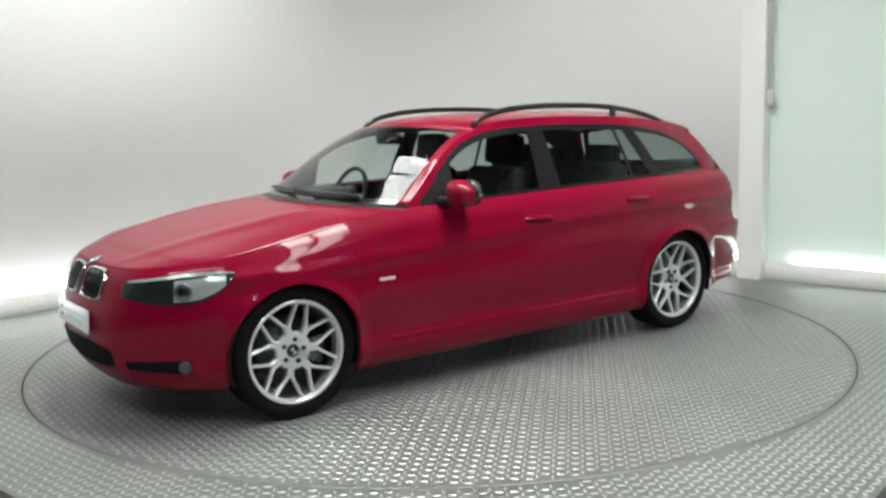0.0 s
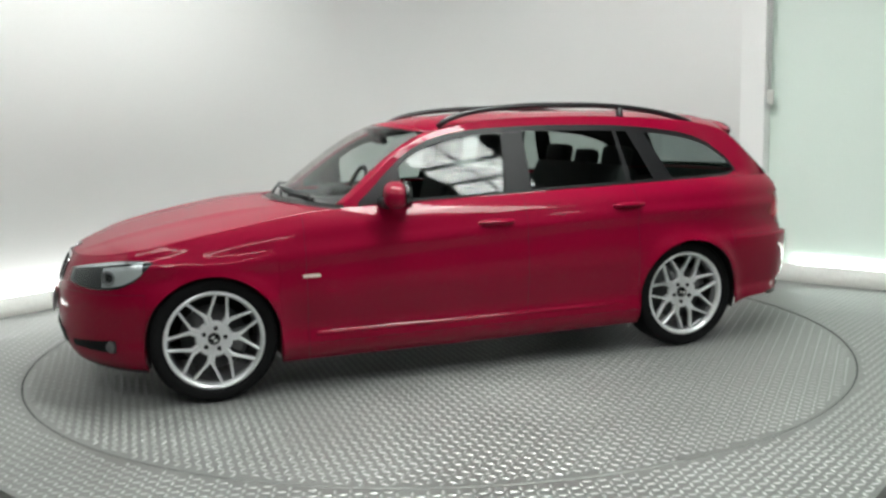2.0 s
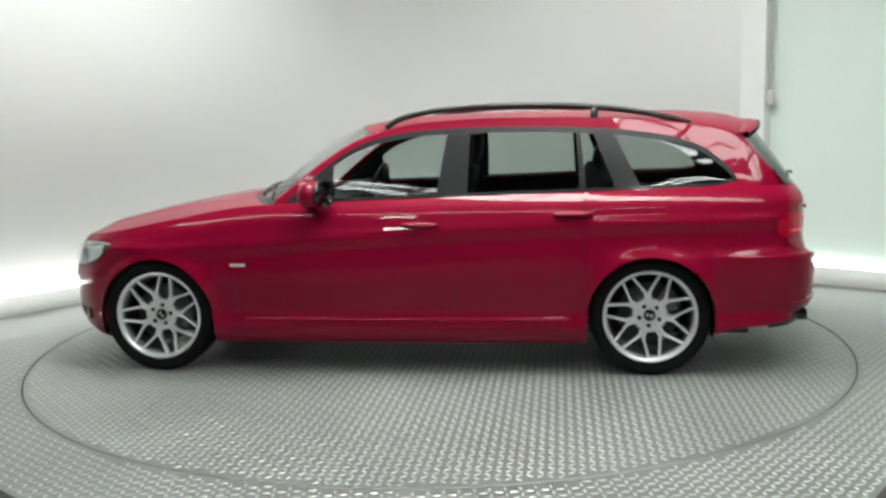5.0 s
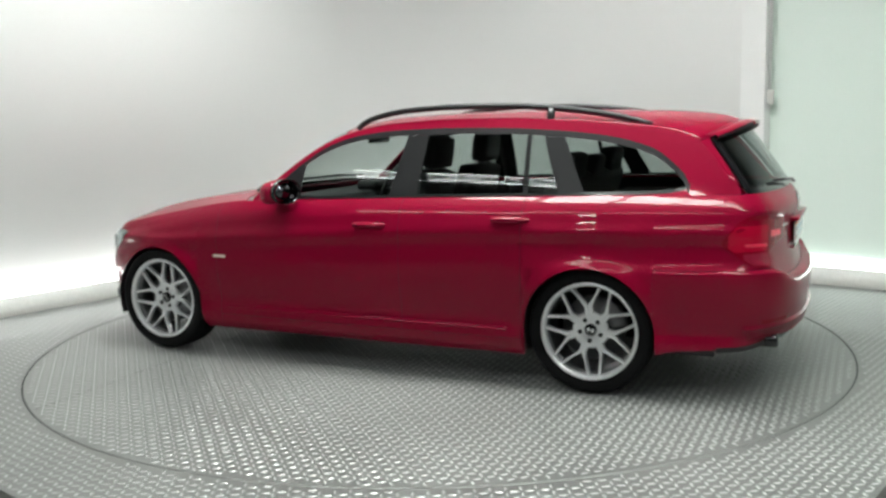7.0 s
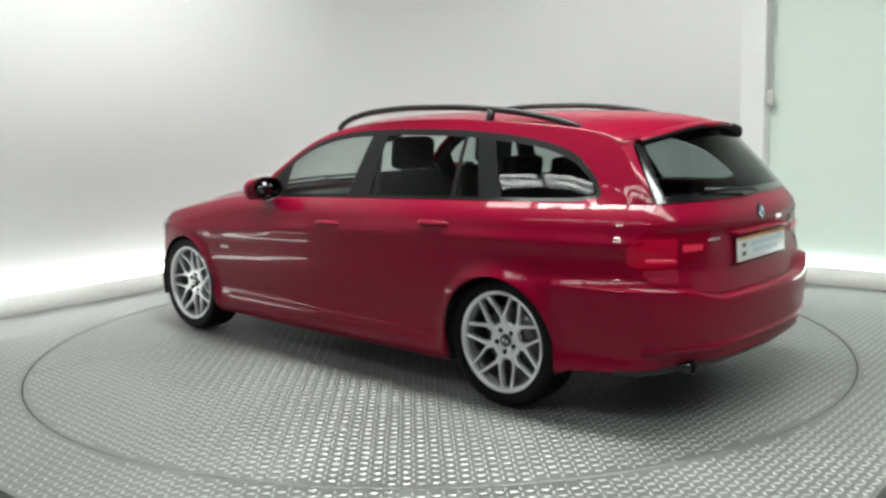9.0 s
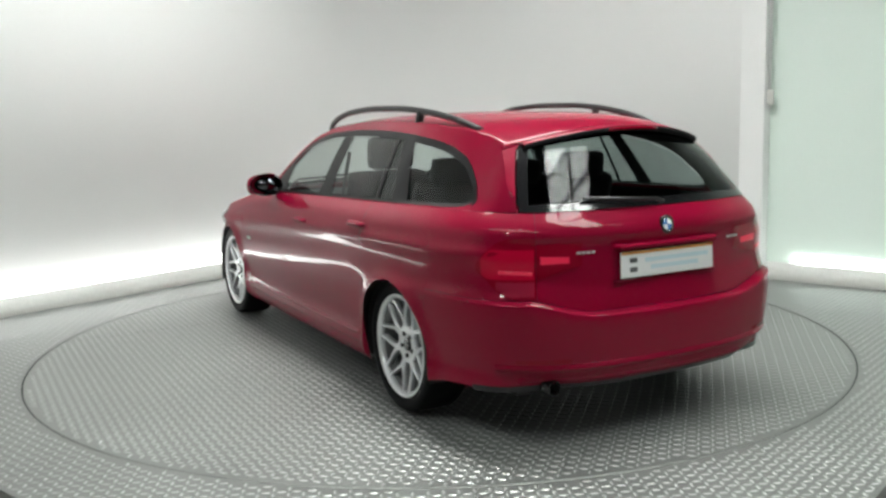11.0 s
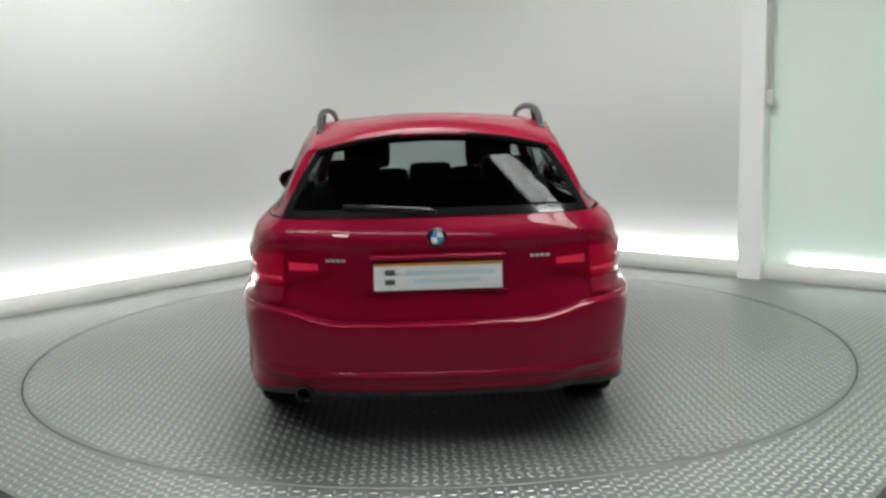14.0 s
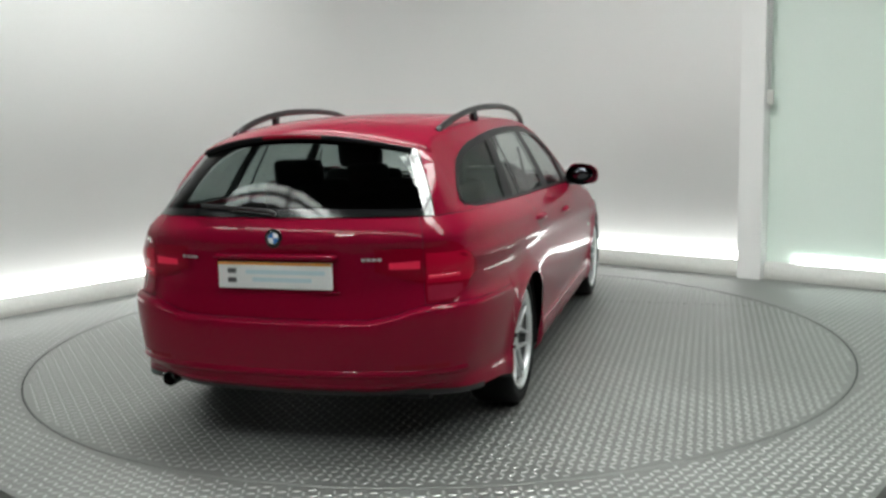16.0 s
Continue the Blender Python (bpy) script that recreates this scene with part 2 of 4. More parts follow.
tagged(pit, "dark pit under the turntable", "pit", kind="structure")


# ---- the white walls with their rounded inner corner ----
def wall_path(inset, corner=0.9, b_end=B0, a_end=A1):
    """The line of the wall's face in plan, set inwards by inset."""
    pts = [(A0 + inset, b_end)]
    r = corner - inset
    cx, cy = A0 + corner, B1 - corner
    for k in range(17):
        a = math.pi - k / 16 * math.pi / 2
        pts.append((cx + r * math.cos(a), cy + r * math.sin(a)))
    pts.append((a_end, B1 - inset))
    return pts


def wall_strip(name, inset, back, z0, z1, mat, b_end=B0, a_end=A1, from_k=0, to_k=None, parent=None):
    """An upright band between two heights along the wall, with depth."""
    f, r = wall_path(inset, b_end=b_end, a_end=a_end), wall_path(back, b_end=b_end, a_end=a_end)
    f, r = f[from_k:to_k], r[from_k:to_k]
    rows = [[BAY @ Vector((*p, z)) for p in q] for q, z in ((r, z0), (f, z0), (f, z1), (r, z1))]
    bm = sheet(rows + [rows[0]])
    bmesh.ops.remove_doubles(bm, verts=bm.verts, dist=1e-5)
    bmesh.ops.recalc_face_normals(bm, faces=bm.faces)
    ob = link(name, bm, mat, parent, smooth=False)
    for p in ob.data.polygons:
        p.use_smooth = abs(p.normal.z) < 0.5
    return ob


wall = wall_strip("wall_back", 0.0, -0.20, -0.07, TOP, WALL, a_end=A_PILLAR + 0.1)
tagged(wall, "plain white painted studio wall with a rounded inner corner", "wall", kind="structure")
tagged(bay_box("wall_side", A_PILLAR + 0.1, A1, B1, B1 + 0.20, -0.07, TOP, WALL_GREEN), "plain pale green white wall", "wall", kind="structure")
skirt = wall_strip("baseboard", 0.055, 0.0015, -0.07, 0.145, SKIRT)
tagged(skirt, "scuffed off-white skirting ledge along the wall", "skirting", kind="structure")

# light strips on the ledge: one up to the pillar, one past it

def led(name, mat, label, a_from=None, a_to=3.0, b_from=-3.0, b_to=None):
    prof = ((0.046, 0.1465), (0.046, 0.152), (0.010, 0.215), (0.004, 0.215), (0.004, 0.1465))
    rows = []
    for inset, z in prof + prof[:1]:
        if b_to is not None:
            path = [(A0 + inset, b_from), (A0 + inset, b_to)]
        elif a_from is None:
            path = wall_path(inset, a_end=a_to, b_end=b_from)
        else:
            path = [(a_from, B1 - inset), (a_to, B1 - inset)]
        rows.append([BAY @ Vector((*p, z)) for p in path])
    bm = sheet(rows)
    bmesh.ops.remove_doubles(bm, verts=bm.verts, dist=1e-5)
    bmesh.ops.recalc_face_normals(bm, faces=bm.faces)
    ob = link(name, bm, mat, smooth=False)
    return tagged(ob, label, "light strip")


led("light_strip", LED, "glowing white light strip on the skirting ledge", b_to=-0.735)
led("light_strip", LED, "long glowing white light strip bent round the wall corner", a_to=A_PILLAR - 0.002, b_from=-0.672)
led("light_strip", LED_GREEN, "glowing greenish white light strip on the skirting ledge", a_from=A_PILLAR + 0.47)

# pillar beside the door panel, its conduit and box
pillar = bay_box("pillar", A_PILLAR, A_PILLAR + 0.203, B1 - 0.132, B1 - 0.0015, 0.0, TOP, WALL, 0.006)
tagged(pillar, "square white painted pillar against the wall", "pillar", kind="structure")
# ---- rest of the hall, closed round the camera by added unseen walls, dark against reflections ----
for name, dims in (("wall_east", (A1, A1 + 0.2, B0 - 0.2, B1 + 0.2)), ("wall_south", (A0 - 0.2, A1, B0 - 0.2, B0))):
    tagged(bay_box(name, *dims, -0.07, TOP, HALL), "unseen dark grey wall added to close the hall", "wall", kind="structure")

# ceiling with two long rooflights
LIGHT_A, LIGHTS_B = (-2.1, 6.9), ((-5.05, -4.45), (-1.05, -0.12))
edges = [B0 - 0.2, *LIGHTS_B[0], *LIGHTS_B[1], B1 + 0.2]
bm = bmesh.new()
for b0, b1 in zip(edges[::2], edges[1::2]):
    box(A0 - 0.2, A1 + 0.2, b0, b1, TOP, TOP + 0.2, bm=bm)
for b0, b1 in LIGHTS_B:
    box(A0 - 0.2, LIGHT_A[0], b0, b1, TOP, TOP + 0.2, bm=bm)
    box(LIGHT_A[1], A1 + 0.2, b0, b1, TOP, TOP + 0.2, bm=bm)
tagged(link("ceiling", shift(bm, BAY), CEIL, smooth=False), "grey hall ceiling with long rooflights", "ceiling", kind="structure")
count = 9
for (b0, b1), pane_mat in zip(LIGHTS_B, (SKY_FAR, SKY)):
    roof = empty("rooflight")
    tagged(roof, "long daylight rooflight with dark glazing bars", "rooflight", kind="structure")
    for i in range(count):
        lo = LIGHT_A[0] + (LIGHT_A[1] - LIGHT_A[0]) * i / count
        hi = LIGHT_A[0] + (LIGHT_A[1] - LIGHT_A[0]) * (i + 1) / count
        bay_box("pane", lo + 0.04, hi - 0.04, b0, b1, TOP + 0.12, TOP + 0.14, SKY_DIM if pane_mat is SKY and (i == 0 or lo > 2.5) else pane_mat, parent=roof)
        bay_box("glazing_bar", hi - 0.04, hi + 0.04, b0, b1, TOP + 0.02, TOP + 0.16, BEAM, parent=roof)
    mid = (b0 + b1) / 2
    bay_box("glazing_bar", *LIGHT_A, mid - 0.02, mid + 0.02, TOP + 0.03, TOP + 0.119, BEAM, parent=roof)

# two floodlights hung from the ceiling, aimed at the turntable
def floodlight(at, panel):
    aim = look(at, (0, 0, 0.8))
    lamp = empty("floodlight")
    tagged(lamp, "lit white floodlight hung on a pole from the ceiling", "floodlight", "floodlights of the turntable")
    part("housing", shift(box(-0.20, 0.20, -0.14, 0.14, -0.02, 0.07, 0.012), aim), BEAM, lamp, "dark housing", smooth=False)
    part("panel", shift(box(-0.18, 0.18, -0.12, 0.12, -0.026, -0.0205), aim), panel, lamp, "lit white panel", smooth=False)
    part("pole", tube([Vector(at) + Vector((0, 0, 0.05)), Vector((at[0], at[1], TOP - 0.005))], 0.02, 8), BEAM, lamp, "dark pole")


floodlight((3.70, -3.50, 3.25), LAMP_SIDE)
floodlight((-1.58, -4.32, 2.96), LAMP)

# ======== the estate car; its own axes: x forwards, y to its left, z up, origin between the axles on the ground ========
car = empty("estate_car")
tagged(car, "crimson red estate car with silver alloy wheels and black roof rails", "car")
AXLE, HUB_Z, ARCH = 1.38, 0.318, 0.334

# plan of the body at its widest, from the nose round the left side to the tail
PLAN = [(2.150, 0.0), (2.140, 0.20), (2.105, 0.40), (2.020, 0.565), (1.910, 0.703), (1.78, 0.805), (1.60, 0.858), (1.38, 0.880), (1.0, 0.888), (0.5, 0.896),
        (0.0, 0.899), (-0.6, 0.901), (-1.1, 0.904), (-1.4, 0.905), (-1.7, 0.890), (-1.95, 0.852), (-2.135, 0.785), (-2.255, 0.656), (-2.315, 0.470), (-2.35, 0.250), (-2.36, 0.0)]


def plan_samples():
    """The plan line, smoothed and cut into short steps, with outward normals."""
    n = len(PLAN)
    dense = []
    for i in range(n - 1):
        p0 = Vector(PLAN[i - 1]) if i else Vector((PLAN[1][0], -PLAN[1][1]))
        p3 = Vector(PLAN[i + 2]) if i + 2 < n else Vector((PLAN[n - 2][0], -PLAN[n - 2][1]))
        p1, p2 = Vector(PLAN[i]), Vector(PLAN[i + 1])
        for k in range(40):
            t = k / 40
            dense.append(0.5 * (2 * p1 + (p2 - p0) * t + (2 * p0 - 5 * p1 + 4 * p2 - p3) * t * t + (3 * p1 - p0 - 3 * p2 + p3) * t ** 3))
    dense.append(Vector(PLAN[-1]))
    dist = [0.0]
    for a, b in zip(dense, dense[1:]):
        dist.append(dist[-1] + (b - a).length)
    return dense, dist


DENSE, DIST = plan_samples()
GIRTH = DIST[-1]


def plan_at(u):
    """Place and outward normal on the plan, u metres along it from the nose."""
    u = min(max(u, 0.0), GIRTH)
    lo, hi = 0, len(DIST) - 1
    while hi - lo > 1:
        mid = (lo + hi) // 2
        lo, hi = (mid, hi) if DIST[mid] <= u else (lo, mid)
    t = (u - DIST[lo]) / (DIST[hi] - DIST[lo])
    p = DENSE[lo].lerp(DENSE[hi], t)
    a, b = DENSE[max(lo - 4, 0)], DENSE[min(hi + 4, len(DENSE) - 1)]
    w = (b - a).normalized()
    nrm = Vector((w.y, -w.x))
    if lo < 4:
        nrm = Vector((1, 0)).lerp(nrm, min(1, u / max(DIST[4], 1e-6))).normalized()
    if hi > len(DIST) - 5:
        nrm = Vector((-1, 0)).lerp(nrm, min(1, (GIRTH - u) / max(GIRTH - DIST[-5], 1e-6))).normalized()
    return p, nrm


def u_of_x(x):
    """How far along the plan the body reaches x."""
    lo, hi = 0.0, GIRTH
    for _ in range(40):
        mid = (lo + hi) / 2
        lo, hi = (mid, hi) if plan_at(mid)[0].x > x else (lo, mid)
    return lo


def u_of_y(y, rear=False):
    lo, hi = (u_of_x(-1.9), GIRTH) if rear else (0.0, u_of_x(1.5))
    for _ in range(40):
        mid = (lo + hi) / 2
        inside = plan_at(mid)[0].y > y
        lo, hi = ((mid, hi) if inside else (lo, mid)) if rear else ((lo, mid) if inside else (mid, hi))
    return lo


SIDE_IN = smooth_line([(0.15, 0.10), (0.18, 0.055), (0.22, 0.028), (0.27, 0.018), (0.30, 0.020), (0.34, 0.030), (0.45, 0.014), (0.56, 0.001), (0.635, 0.001), (0.66, 0.003), (0.70, 0.008), (0.72, 0.0095), (0.745, 0.0085), (0.785, 0.003), (0.798, 0.003), (0.815, 0.0115), (0.833, 0.020), (0.87, 0.028), (1.02, 0.050)])
FRONT_IN = smooth_line([(0.15, 0.17), (0.18, 0.10), (0.22, 0.055), (0.30, 0.018), (0.38, 0.002), (0.46, 0.0), (0.53, 0.006), (0.57, 0.020), (0.63, 0.040), (0.70, 0.072), (0.78, 0.13), (1.0, 0.25)])
REAR_IN = smooth_line([(0.24, 0.10), (0.28, 0.055), (0.33, 0.018), (0.38, 0.010), (0.46, 0.004), (0.55, 0.0), (0.575, 0.002), (0.583, 0.006), (0.5865, 0.048), (0.59, 0.053), (0.63, 0.062), (0.70, 0.075), (0.80, 0.078), (0.87, 0.080), (0.90, 0.070), (0.94, 0.080), (1.0, 0.125), (1.05, 0.16)])
TOP_LINE = smooth_line([(2.15, 0.736), (2.08, 0.745), (1.95, 0.756), (1.80, 0.776), (1.65, 0.798), (1.30, 0.859), (1.0, 0.912), (0.80, 0.938), (0.62, 0.950), (0.40, 0.952), (-0.1, 0.966), (-0.5, 0.977), (-0.85, 0.985), (-1.15, 0.992), (-1.6, 0.998), (-2.0, 1.002), (-2.36, 1.002)])
LOW_LINE = smooth_line([(2.15, 0.185), (1.9, 0.175), (1.7, 0.175), (1.0, 0.165), (-0.9, 0.172), (-1.7, 0.235), (-1.85, 0.262), (-2.2, 0.275), (-2.36, 0.282)])


SEAM = smooth_line([(0.0, 0.590), (0.40, 0.592), (0.52, 0.612), (0.62, 0.642), (0.70, 0.652), (0.95, 0.654)])


def seam_z(u):
    """Height of the rear bumper's upper edge: low under the gate, higher below the lamps."""
    return SEAM(plan_at(u)[0].y)


def top_z(u):
    return TOP_LINE(plan_at(u)[0].x)


def low_z(u):
    x = plan_at(u)[0].x
    z = LOW_LINE(x)
    d = abs(abs(x) - AXLE)
    if d < ARCH:
        z = max(z, HUB_Z + math.sqrt(ARCH * ARCH - d * d))
    return z


WEDGE = smooth_line([(1.25, -0.085), (-0.16, 0.0), (-1.0, 0.036), (-1.8, 0.040)])
WAIST = smooth_line([(-0.9, 0.0), (-1.3, 0.012), (-1.6, 0.022), (-1.9, 0.030), (-2.36, 0.034)])


def skin(u, z, out=0.0):
    """A point of the body's outer skin, pushed out by some metres."""
    p, nrm = plan_at(u)
    front, rear = max(nrm.x, 0) ** 2, max(-nrm.x, 0) ** 2
    side = 1 - front - rear
    top = TOP_LINE(p.x)
    h = max(top - z, 0.0)
    s = SIDE_IN(z - WEDGE(p.x) * min(1.0, max(0.0, (z - 0.40) / 0.25)) * min(1.0, h / 0.05)) + 0.055 * max(0.0, 1 - h / 0.10) ** 2
    inset = side * s + front * FRONT_IN(z) + (rear * REAR_IN(z - (SEAM(abs(p.y)) - 0.59) * min(1.0, max(0.0, (0.95 - z) / 0.28))) if rear else 0.0)
    if p.x < -0.9:
        inset += side * WAIST(p.x) * min(1.0, max(0.0, (z - 0.640) / 0.045))
    r = math.hypot(abs(p.x) - AXLE, z - HUB_Z)
    inset -= 0.018 * side * math.exp(-((r - ARCH) / 0.045) ** 2)
    q = p - nrm * (inset - out)
    return Vector((q.x, max(q.y, 0.0) if abs(p.y) < 1e-6 else q.y, z))


def u_steps(u0, u1):
    """Steps along the plan, closer together at the wheel arches."""
    us, u = [u0], u0
    while u < u1 - 1e-6:
        x = plan_at(u)[0].x
        edge = abs(abs(abs(x) - AXLE) - ARCH)
        u += 0.006 if edge < 0.03 else 0.014 if edge < 0.12 or x > 1.6 or x < -1.85 else 0.03
        us.append(min(u, u1))
    if us[-1] - us[-2] < 0.003 and len(us) > 2:
        us.pop(-2)
    return us


def mirrored(bm):
    other = bm.copy()
    bmesh.ops.scale(other, vec=(1, -1, 1), verts=other.verts)
    bmesh.ops.reverse_faces(other, faces=other.faces)
    return other


def skin_patch(u0, u1, lo, hi, rows=14, out=0.0):
    """A piece of the skin between two places along the plan and two heights (functions of u)."""
    grid = []
    for u in u_steps(u0, u1):
        a, b = lo(u), hi(u)
        grid.append([skin(u, a + (b - a) * k / (rows - 1), out) for k in range(rows)])
    return sheet(grid, flip=True)


def both_sides(name, bm, mat, label="", depth=0.0, parent=car):
    right = mirrored(bm)
    made = [part(name, bm, mat, parent, label), part(name, right, mat, parent, label)]
    if depth:
        for ob in made:
            thick(ob, depth)
    return made


def across(name, bm, mat, label="", depth=0.0, parent=car):
    """One part over the whole width from its left half."""
    bm = join(bm, mirrored(bm))
    bmesh.ops.remove_doubles(bm, verts=bm.verts, dist=0.0006)
    ob = part(name, bm, mat, parent, label)
    return thick(ob, depth) if depth else ob


def const(z):
    return lambda u: z


GAP = 0.0011
U_GRILLE = u_of_y(0.43)
U_ARCH_F, U_ARCH_R = u_of_x(AXLE + ARCH - 0.01), u_of_x(-AXLE - ARCH + 0.01)
U_FENDER, U_B, U_DOOR = u_of_x(0.905), u_of_x(-0.335), u_of_x(-1.035)
U_GATE = u_of_y(0.655, rear=True)
BUMP_F = 0.578

# lower front, split at the lamps
bumper_front = across("front_bumper", skin_patch(0.0, U_ARCH_F - GAP, low_z, const(BUMP_F - GAP), 18), PAINT)
across("nose_panel", skin_patch(0.0, U_GRILLE, const(BUMP_F), top_z, 10), PAINT)
bm = skin_patch(U_GRILLE + GAP, U_ARCH_F, const(BUMP_F + GAP), top_z, 14)
join(bm, skin_patch(U_ARCH_F, U_FENDER - GAP, low_z, top_z, 20))
bmesh.ops.remove_doubles(bm, verts=bm.verts, dist=0.0004)
both_sides("front_wing", bm, PAINT)
sill_top = 0.262
both_sides("front_door", skin_patch(U_FENDER + GAP, U_B - GAP, const(sill_top + GAP), top_z, 24), PAINT)
both_sides("rear_door", skin_patch(U_B + GAP, U_DOOR - GAP, const(sill_top + GAP), top_z, 24), PAINT)
both_sides("sill", skin_patch(U_FENDER + GAP, U_DOOR - GAP, low_z, const(sill_top - GAP), 8), PAINT)
bm = skin_patch(U_DOOR + GAP, U_ARCH_R, low_z, top_z, 20)
join(bm, skin_patch(U_ARCH_R, U_GATE - GAP, lambda u: seam_z(u) + GAP, top_z, 20))
bmesh.ops.remove_doubles(bm, verts=bm.verts, dist=0.0004)
both_sides("rear_quarter_panel", bm, PAINT)
bumper_rear = across("rear_bumper", skin_patch(U_ARCH_R + GAP, GIRTH, low_z, lambda u: seam_z(u) - GAP, 44), PAINT)
tailgate = across("tailgate", skin_patch(U_GATE + GAP, GIRTH, lambda u: seam_z(u) + GAP, top_z, 24), PAINT)

# dark inner shell behind the gaps
bm = skin_patch(0.0, GIRTH, lambda u: low_z(u) + 0.01, lambda u: top_z(u) - 0.01, 16, out=-0.055)
across("inner_shell", bm, CABIN, "dark inner body shell")
bm = box(-1.95, 1.80, -0.56, 0.56, 0.165, 0.245, 0.01)
box(-1.01, 1.01, -0.80, 0.80, 0.16, 0.24, 0.01, bm)
box(-2.14, -1.76, -0.56, 0.56, 0.24, 0.30, 0.01, bm)
box(1.75, 1.95, -0.55, 0.55, 0.19, 0.25, 0.01, bm)
part("floor_pan", bm, BLACK, car, "black underbody", smooth=False)
for sx in (1, -1):
    for sy in (1, -1):
        ang = [math.pi * k / 20 for k in range(-2, 23)]
        rows = [[Vector((sx * AXLE + (ARCH + 0.004) * math.cos(a), sy * y, HUB_Z + (ARCH + 0.004) * math.sin(a))) for a in ang] for y in (0.50, 0.60, 0.70, 0.80, 0.868)]
        rows.insert(0, [Vector((sx * AXLE, sy * 0.5, HUB_Z)) for a in ang])
        part("wheel_arch_liner", sheet(rows), BLACK, car)

# ---- upper body lines ----
BELT = [skin(u, top_z(u)) for u in u_steps(u_of_x(0.80), u_of_x(-2.16))]
BELT_Y = smooth_line([(p.x, p.y) for p in BELT[::4]])
EDGE = smooth_line([(0.68, 0.962), (0.60, 1.022), (0.508, 1.095), (0.344, 1.215), (0.20, 1.292), (0.087, 1.330), (-0.166, 1.374), (-0.543, 1.392), (-0.857, 1.390), (-1.17, 1.376),
                    (-1.485, 1.349), (-1.72, 1.314), (-1.84, 1.274), (-1.92, 1.205), (-2.00, 1.105), (-2.07, 1.03), (-2.10, 1.004)])
DLO_TOP = smooth_line([(0.60, 0.972), (0.52, 1.035), (0.407, 1.135), (0.25, 1.243), (0.12, 1.293), (0.0, 1.318), (-0.196, 1.338), (-0.541, 1.346), (-0.853, 1.341), (-1.165, 1.322), (-1.45, 1.285), (-1.65, 1.225), (-1.75, 1.155), (-1.82, 1.085), (-1.84, 1.045)])
DLO_LOW = smooth_line([(0.60, 0.957), (0.40, 0.960), (-0.1, 0.972), (-0.5, 0.983), (-0.85, 0.991), (-1.15, 0.998), (-1.6, 1.005), (-1.74, 1.010), (-1.82, 1.028), (-1.84, 1.044)])


TUCK = smooth_line([(-2.10, 0.0), (-2.0, 0.0), (-1.92, 0.012), (-1.85, 0.026), (-1.70, 0.038), (-1.50, 0.028), (-1.20, 0.0)])


def upper(x, z, out=0.0):
    """A point of the upper side between the belt and the roof's edge."""
    h = max(z - TOP_LINE(x), 0.0)
    y = BELT_Y(x) - 0.004 - 0.40 * h - 0.30 * h * h
    y -= 0.10 * max(0.0, (-1.55 - x)) ** 2 + 0.12 * max(0.0, -1.6 - x) * h + TUCK(x) * min(1.0, h / 0.03)
    return Vector((x, y + out * 0.93, z + out * 0.37))


def upper_patch(x0, x1, lo, hi, cols=40, rows=8, out=0.0):
    return sheet([[upper(x, lo(x) + (hi(x) - lo(x)) * k / (rows - 1), out) for k in range(rows)] for x in lin(x0, x1, cols)], flip=True)


X_A, X_END = 0.68, -2.10
# painted frame: above the windows, and the tail pillar
bm = upper_patch(X_A, 0.60, TOP_LINE, EDGE, 6)
join(bm, upper_patch(0.60, -1.84, DLO_TOP, EDGE, 80, 5))
join(bm, upper_patch(0.60, -1.84, TOP_LINE, DLO_LOW, 80, 6))
join(bm, upper_patch(-1.84, X_END, TOP_LINE, EDGE, 16, 8))
bmesh.ops.remove_doubles(bm, verts=bm.verts, dist=0.0006)
both_sides("roof_frame", bm, PAINT)
bm = upper_patch(0.60, -1.84, DLO_TOP, EDGE, 60, 4, out=-0.014)
join(bm, upper_patch(-1.84, -2.08, TOP_LINE, EDGE, 12, 6, out=-0.014))
both_sides("pillar_lining", bm, CABIN, "dark inner pillar lining")


def inner_top(x):
    return DLO_TOP(x) - 0.034


def inner_low(x):
    return DLO_LOW(x) + 0.012


def window(x0, x1, slant=0.0):
    """A pane with black surround, between two pillars."""
    return upper_patch(x0, x1, lambda x: min(inner_low(x), inner_top(x) - 0.002), inner_top, 24, 8, out=-0.006)


# black surround and pillars, then the panes
bm = upper_patch(0.60, -1.84, inner_top, DLO_TOP, 80, 3, out=0.002)
join(bm, upper_patch(0.60, -1.84, DLO_LOW, lambda x: DLO_LOW(x) + 0.014, 80, 3, out=0.002))
join(bm, upper_patch(0.60, 0.35, lambda x: DLO_LOW(x), DLO_TOP, 12, 6, out=0.001))
both_sides("window_trim", bm, TRIM, "black window surround")


def pillar_strip(xb0, xb1, xt0, xt1):
    """A black pillar between two panes; its edges lean."""
    grid = []
    for k in range(9):
        t = k / 8
        row = []
        for s in lin(0, 1, 6):
            x = (xb0 + (xb1 - xb0) * s) * (1 - t) + (xt0 + (xt1 - xt0) * s) * t
            z = inner_low(x) * (1 - t) + inner_top(x) * t
            row.append(upper(x, z, 0.001))
        grid.append(row)
    return sheet(grid)


both_sides("door_pillar", pillar_strip(-0.235, -0.405, -0.285, -0.415), TRIM)
both_sides("tail_pillar", pillar_strip(-1.20, -1.335, -1.09, -1.205), TRIM)
both_sides("window_bar", pillar_strip(-1.015, -1.045, -0.995, -1.02), TRIM)
for name, x0, x1 in (("front_side_window", 0.39, -0.30), ("rear_side_window", -0.385, -1.205), ("quarter_window", -1.195, -1.837)):
    both_sides(name, window(x0, x1), WINDOW)


